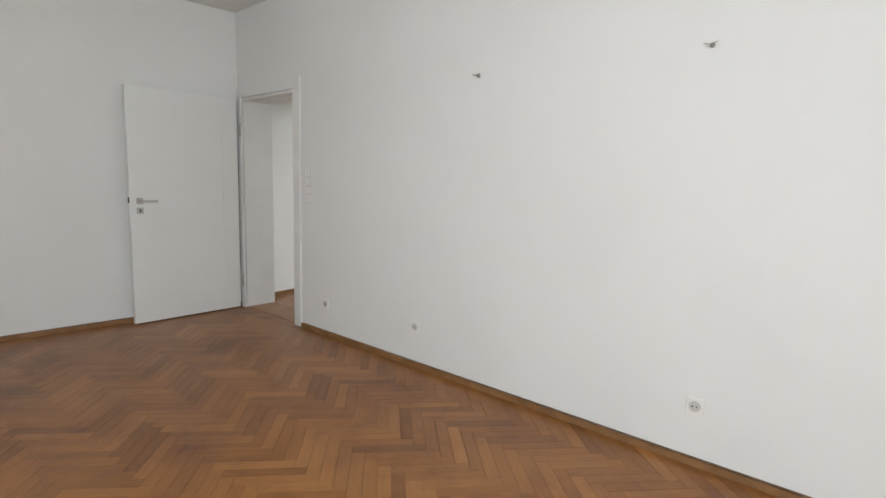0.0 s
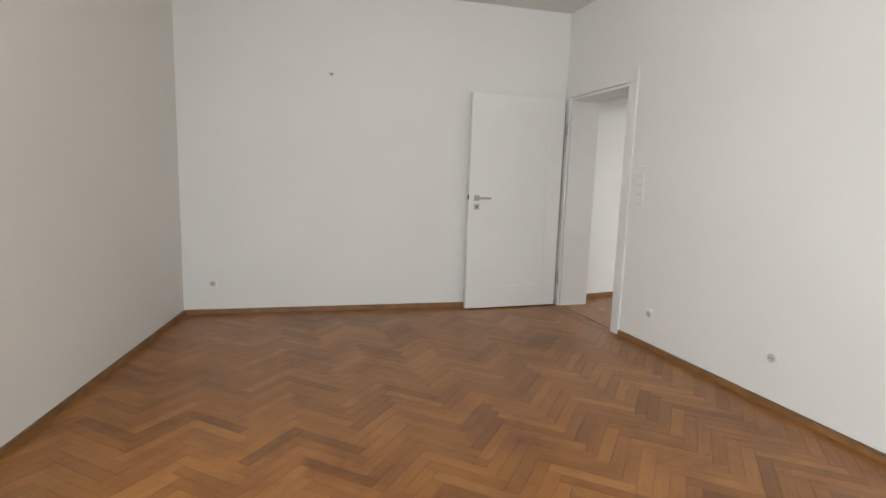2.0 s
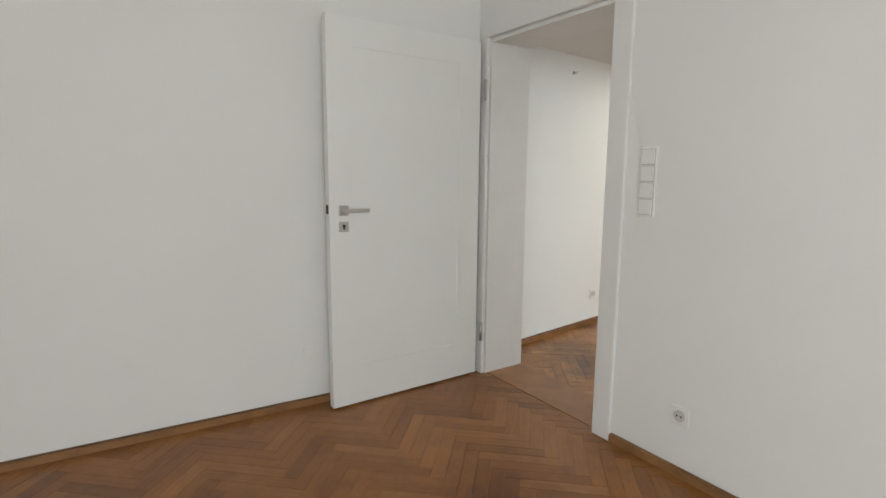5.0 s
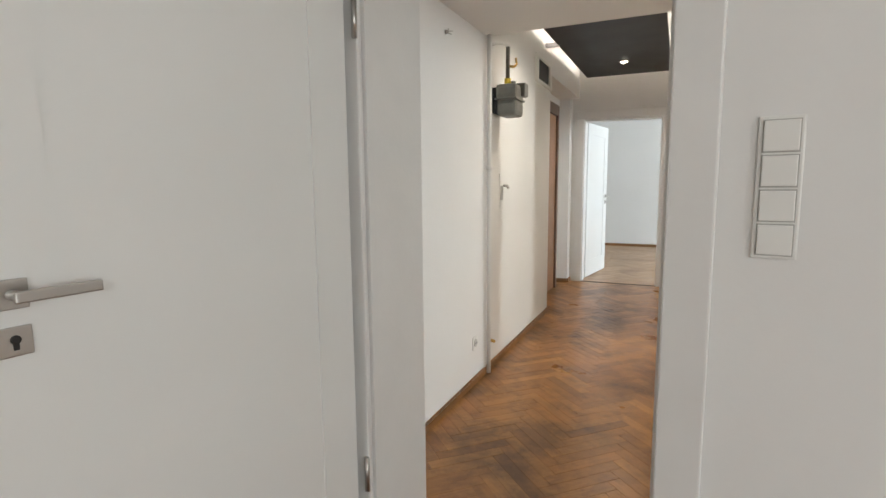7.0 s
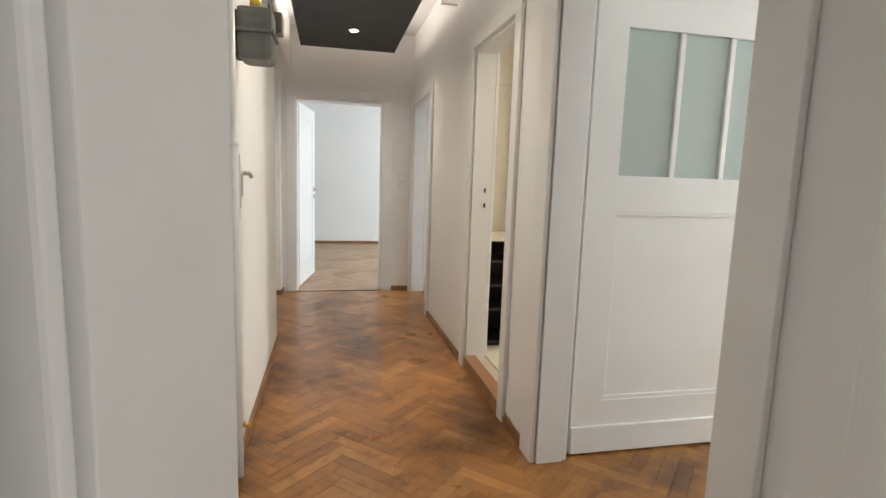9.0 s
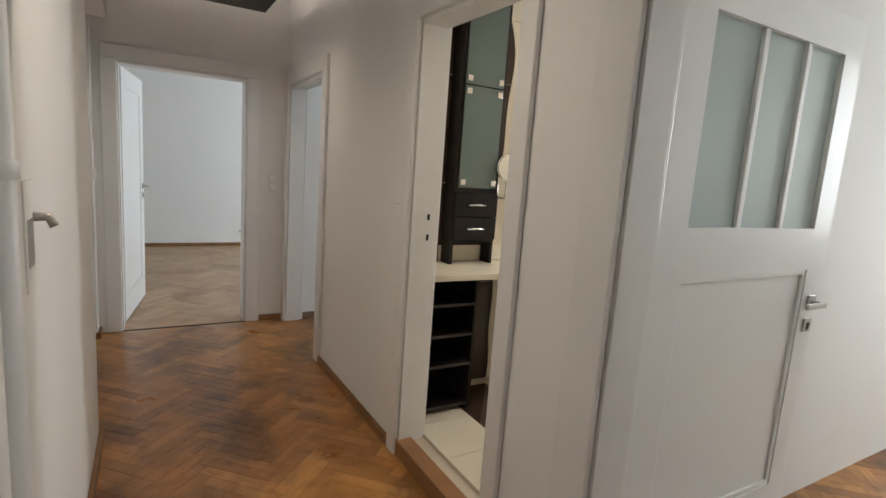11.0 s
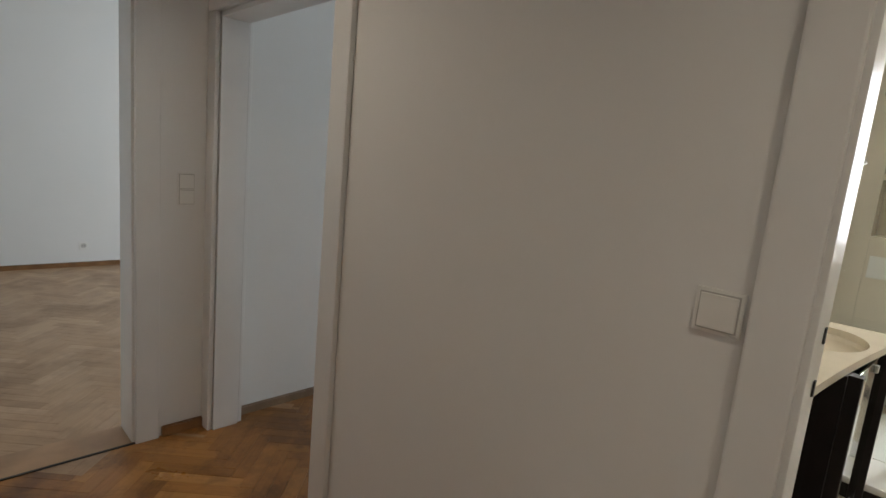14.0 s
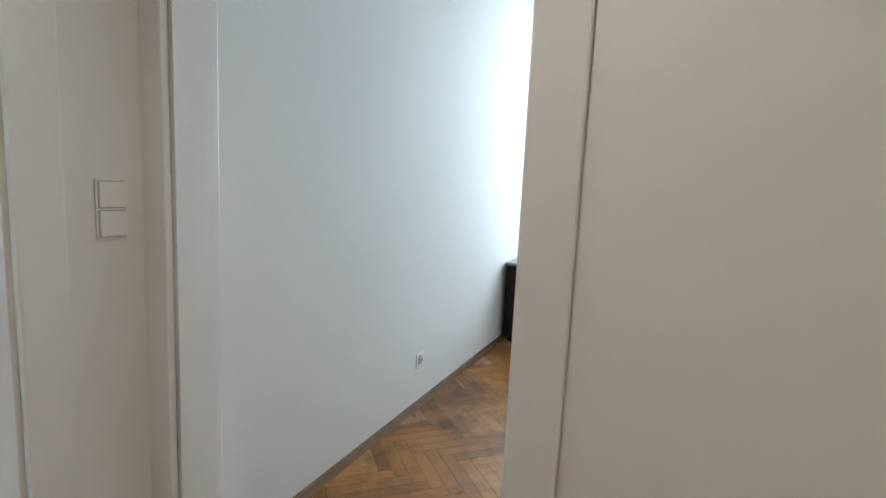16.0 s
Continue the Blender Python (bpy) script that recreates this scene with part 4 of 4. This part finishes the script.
for z in (0.62, 0.49):
    part("plate", B((-1.505, -1.425, WY - 0.012, WY - 0.001, z - 0.04, z + 0.04), bevel=0.003), DARKH, ws)
    part("face", T([(-1.465, WY - 0.0125, z), (-1.465, WY - 0.018, z)], 0.025, 16), STEEL, ws)

# shower
st = thing("shower_tray", "white shower tray on a dark brown plinth", "shower tray")
part("plinth", B((-0.508, 0.62, 5.12, WY - 0.002, BZ, BZ + 0.065)), WENGE, st)
part("tray", B((-0.51, 0.622, 5.118, WY - 0.002, BZ + 0.066, BZ + 0.10), bevel=0.012), CERAMIC, st)
sg = thing("shower_screen", "clear glass shower screen with chrome profile", "shower screen")
part("profile", B((-0.265, -0.235, WY - 0.03, WY - 0.001, BZ + 0.101, 1.93)), CHROME, sg)
pg = part("glass", B((-0.254, -0.246, 5.52, WY - 0.031, BZ + 0.13, 1.93)), CLEAR, sg, "clear glass sheet")
pg.visible_shadow = False
part("top_clamp", B((-0.27, -0.23, WY - 0.10, WY - 0.001, 1.935, 1.955), bevel=0.003), CHROME, sg)
part("edge_profile", B((-0.262, -0.238, 5.495, 5.519, BZ + 0.101, 1.93)), CHROME, sg)
part("top_rail", B((-0.485, 0.62, 5.125, 5.155, 1.93, 1.97), bevel=0.003), CHROME, sg)
for x in (-0.485, 0.05, 0.60):
    part("post", B((x - 0.012, x + 0.012, 5.128, 5.152, BZ + 0.101, 1.929)), CHROME, sg)
part("grip", T([(0.05, 5.128, 1.0), (0.05, 5.09, 1.02), (0.05, 5.09, 1.24), (0.05, 5.128, 1.26)], 0.008, 8), CHROME, sg, "chrome pull handle")
sh = thing("shower_column", "chrome shower column with rain head and hand shower", "shower")
sx, sy = 0.06, WY - 0.06
part("riser", T([(sx, sy, 0.95), (sx, sy, 1.98)] + [(sx, sy - 0.15 + 0.15 * math.cos(a), 2.03 + 0.22 * math.sin(a)) for a in [math.pi * i / 14 for i in range(15)]] + [(sx, sy - 0.30, 1.98)], 0.011, 10), CHROME, sh)
part("rain_head", T([(sx, sy - 0.30, 1.985), (sx, sy - 0.30, 1.965), (sx, sy - 0.30, 1.955)], [0.02, 0.10, 0.10], 28), CHROME, sh, "flat round chrome rain head")
part("hand_shower", T([(sx, sy - 0.03, 1.45), (sx + 0.03, sy - 0.10, 1.58), (sx + 0.06, sy - 0.16, 1.64)], [0.012, 0.014, 0.035], 14), CHROME, sh)
for z in (1.98, 1.43, 1.17, 1.02):
    part("bracket", T([(sx, WY - 0.002, z), (sx, sy - 0.03, z)], 0.018, 14), CHROME, sh)
part("hose", T([(sx + 0.28 - 0.28 * math.cos(a * 1.0) , sy - 0.05, 1.14 - 0.30 * math.sin(a)) for a in [math.pi * i / 16 for i in range(17)]], 0.007, 8), CHROME, sh)
mx_ = part("mixer", T([(0.54, WY - 0.05, 1.12), (0.82, WY - 0.05, 1.12)], 0.020, 14), CHROME, sh, "chrome bar mixer")
part("mixer_knob", T([(0.70, WY - 0.06, 1.12), (0.70, WY - 0.12, 1.12)], 0.026, 16), CHROME, mx_)
bk = thing("shower_basket", "chrome wire shower basket with three shelves", "basket")
for z in (1.26, 1.47, 1.68):
    part("shelf", T([(0.50, WY - 0.01, z), (0.50, WY - 0.11, z), (0.76, WY - 0.11, z), (0.76, WY - 0.01, z)], 0.005, 6), CHROME, bk)
    part("rail", T([(0.50, WY - 0.11, z + 0.04), (0.76, WY - 0.11, z + 0.04)], 0.004, 6), CHROME, bk)
for x in (0.53, 0.73):
    part("upright", T([(x, WY - 0.012, 1.22), (x, WY - 0.012, 1.76)], 0.005, 6), CHROME, bk)

for x, y in ((-1.5, 5.3), (-0.7, 5.3), (0.2, 5.5)):
    sp = thing("spotlight", "small recessed bathroom spotlight, lit", "spotlight", "bath spotlights")
    part("rim", T([(x, y, BATH_H - 0.0005), (x, y, BATH_H - 0.006)], [0.046, 0.042], 24), STEEL, sp)
    part("bulb", T([(x, y, BATH_H - 0.0065), (x, y, BATH_H - 0.0095)], [0.03, 0.026], 20), SPOTM, sp, "glowing lamp")
    lamp = new("bath_spot_light", bpy.data.lights.new("bath_spot_light", "SPOT"))
    lamp.data.energy, lamp.data.spot_size, lamp.data.spot_blend, lamp.data.color, lamp.data.shadow_soft_size = 29, radians(130), 0.9, (1, 0.95, 0.86), 0.03
    lamp.matrix_world = look((x, y, BATH_H - 0.02), (x, y + 0.01, 0))

# toilet and flush plate
wc_ = thing("toilet", "white wall-hung toilet with the lid down", "toilet", m=Matrix.Translation((1.10, 5.58, -0.03)))
bm = bmesh.new()
rings = []
for z, lx, wy in ((0.20, 0.30, 0.10), (0.28, 0.38, 0.14), (0.38, 0.48, 0.175), (0.46, 0.53, 0.185), (0.50, 0.54, 0.19)):
    rings.append([bm.verts.new((-lx * 0.5 - lx * 0.5 * math.cos(a) if abs(a) <= math.pi / 2 else 0, wy * math.sin(a) if abs(a) <= math.pi / 2 else wy * (1 if a > 0 else -1), z)) for a in [-math.pi * 0.5 + math.pi * i / 20 for i in range(21)]] + [bm.verts.new((0, wy, z)), bm.verts.new((0, -wy, z))])
for a, b in zip(rings, rings[1:]):
    for k in range(len(a)):
        bm.faces.new((a[k], a[(k + 1) % len(a)], b[(k + 1) % len(a)], b[k])).smooth = True
bm.faces.new(rings[0])
bm.faces.new(rings[-1])
part("bowl", bm, CERAMIC, wc_)
for name, z0, z1 in (("seat", 0.502, 0.517), ("lid", 0.519, 0.535)):
    bm = bmesh.new()
    for z in (z0, z1):
        r = [bm.verts.new((-0.275 - 0.275 * math.cos(a), 0.195 * math.sin(a), z)) for a in [-math.pi * 0.5 + math.pi * i / 20 for i in range(21)]] + [bm.verts.new((-0.06, 0.195, z)), bm.verts.new((-0.06, -0.195, z))]
        if z == z0:
            lo = r
    for k in range(len(lo)):
        bm.faces.new((lo[k], lo[(k + 1) % len(lo)], r[(k + 1) % len(lo)], r[k]))
    bm.faces.new(lo)
    bm.faces.new(r)
    part(name, bm, CERAMIC, wc_)
fp = thing("flush_plate", "white rectangular toilet flush plate", "flush plate")
part("plate", B((1.088, 1.099, 5.70, 5.86, 0.92, 1.07), bevel=0.004), CERAMIC, fp)
part("button", B((1.084, 1.0875, 5.73, 5.83, 0.98, 1.04), bevel=0.001), CERAMIC, fp)

# ladder radiator on the south wall, seen in the mirror
tr_ = thing("towel_radiator", "white ladder towel radiator on the tiled wall", "radiator")
RX0, RX1 = 0.93, 1.43
for x in (RX0, RX1):
    part("upright", T([(x, BY0 + 0.06, 0.95), (x, BY0 + 0.06, 2.10)], 0.018, 12), RADW, tr_)
for g in ((1.0, 5), (1.30, 6), (1.66, 5), (1.94, 4)):
    for i in range(g[1]):
        part("rung", T([(RX0, BY0 + 0.075, g[0] + i * 0.042), ((RX0 + RX1) / 2, BY0 + 0.095, g[0] + i * 0.042), (RX1, BY0 + 0.075, g[0] + i * 0.042)], 0.011, 8), RADW, tr_)
for x in (RX0, RX1):
    part("wall_mount", T([(x, BY0 + 0.012, 1.8), (x, BY0 + 0.06, 1.8)], 0.012, 8), RADW, tr_)


# ---- floors: parquet blocks and bathroom tiles ----
def inside(poly, x, y):
    ok = False
    for (x0, y0), (x1, y1) in zip(poly, poly[1:] + poly[:1]):
        if (y0 > y) != (y1 > y) and x < (x1 - x0) * (y - y0) / (y1 - y0) + x0:
            ok = not ok
    return ok


BL, BWD = 0.36, 0.062   # block length and width


def herringbone(poly, turn, org):
    """Centres and headings of herringbone blocks over a region."""
    out = []
    c, s = math.cos(turn), math.sin(turn)
    k = int(BL / BWD + 0.5)
    for i in range(-200, 200):
        for j in range(-38, 38):
            # stair pattern: each step is one width across and one width along
            bx, by = i * BWD + j * BL, i * BWD - j * BL
            for heading, (ox, oy) in ((0, (BL / 2, BWD / 2)), (1, (BWD / 2 + 0.0, BWD + BL / 2))):
                x, y = bx + ox, by + oy
                X, Y = org[0] + c * x - s * y, org[1] + s * x + c * y
                if inside(poly, X, Y):
                    out.append((X, Y, turn + heading * math.pi / 2))
    return out


def block_verts():
    a, b, e = BL / 2 - 0.0006, BWD / 2 - 0.0006, 0.0002
    low = [(-a, -b, -0.011), (a, -b, -0.011), (a, b, -0.011), (-a, b, -0.011)]
    mid = [(x, y, -0.0004) for x, y, _ in low]
    top = [(-a + e, -b + e, 0), (a - e, -b + e, 0), (a - e, b - e, 0), (-a + e, b - e, 0)]
    faces = [(8, 9, 10, 11)]
    for o in (0, 4):
        faces += [(o + i, o + (i + 1) % 4, o + 4 + (i + 1) % 4, o + 4 + i) for i in range(4)]
    return low + mid + top, faces


BV, BF = block_verts()


def blocks_mesh(name, items, material):
    rng = random.Random(7)
    V, F, U = [], [], []
    for X, Y, a in items:
        c, s, dz = math.cos(a), math.sin(a), rng.uniform(-0.0003, 0.0)
        o = len(V)
        V += [(X + c * x - s * y, Y + s * x + c * y, z + dz) for x, y, z in BV]
        for f in BF:
            F.append([o + i for i in f])
            U += [(BV[i][0], BV[i][1]) for i in f]
    me = bpy.data.meshes.new(name)
    me.from_pydata(V, [], F)
    uv = me.uv_layers.new(name="UVMap")
    uv.data.foreach_set("uv", np.array(U, dtype=np.float32).ravel())
    me.materials.append(material)
    return me


def block_data(name, material):
    return blocks_mesh(name, [(0, 0, 0)], material)


def lay(region, poly, turn, org, near, material, joined, joined_only=False):
    """Blocks near the walked line as single pieces, the rest joined."""
    base = tagged(new(region), "herringbone oak parquet, varnished and worn", "parquet", "", "structure")
    items = herringbone(poly, turn, org)
    single = [] if joined_only else [q for q in items if near(q[0], q[1])][:300]
    taken = {id(q) for q in single}
    rest = [q for q in items if id(q) not in taken]
    data = block_data("block", material)
    rng = random.Random(3)
    for X, Y, a in single:
        ob = new("block", data)
        ob.parent = base
        ob.matrix_local = Matrix.Translation((X, Y, rng.uniform(-0.0006, 0))) @ Matrix.Rotation(a, 4, "Z")
    if rest:
        ob = new("blocks", blocks_mesh("blocks", rest, joined))
        ob.parent = base
        tagged(ob, "many oak parquet blocks", "", "", "stuff")


PARQ_HJ = parquet_mat("worn_oak_parquet_far", [(0.26, 0.110, 0.028), (0.40, 0.180, 0.048), (0.33, 0.143, 0.037), (0.48, 0.235, 0.070), (0.39, 0.170, 0.045)], (0.44, 0.42, 0.43), 0.27, "island", blotch=(0.49, 0.62), scuff=0.7)
room_poly = [(CORN[0] - 0.25, CORN[1] - 0.15), (SOUTH[0], SOUTH[1] - 0.25), (SOCK1[0], SOCK1[1] + 0.25), (SOCK0[0] - 0.2, SOCK0[1] + 0.25)]
lay("parquet_room", room_poly, radians(-45 - 4.7), (-2.0, 1.0), lambda x, y: -2.75 < x < -0.3 and 0.55 < y < 2.65, PARQ, PARQ_J)
hall_poly = [(HALL_W - 0.4, 2.9), (1.7, 2.6), (1.7, END_Y + 0.1), (HALL_W - 0.4, END_Y + 0.1)]
lay("parquet_hall", hall_poly, radians(45), (-3.0, 5.0), lambda x, y: -3.70 < x < -2.40 and 3.3 < y < 8.05, PARQ_H, PARQ_HJ)
lay("parquet_end_room", [(-5.4, 8.0), (1.7, 8.0), (1.7, 12.2), (-5.4, 12.2)], radians(45), (-3.0, 9.0), lambda x, y: False, PARQ_E, PARQ_E, True)

bt = tagged(new("bath_floor_tiles"), "cream bathroom floor tiles with a brown field", "floor tiles", "", "structure")
TS = 0.33
for i in range(12):
    for j in range(5):
        x0, y0 = XW + 0.0 + i * TS, BY0 + 0.01 + j * TS
        x1, y1 = min(x0 + TS - 0.003, WALLX - 0.001), min(y0 + TS - 0.003, BY1 - 0.002)
        if x1 - x0 > 0.02 and y1 - y0 > 0.02:
            part("tile", B((x0, x1, y0, y1, 0.06, BZ)), BTILE_D if (i == 1 and j < 4) else BFLOOR, bt)
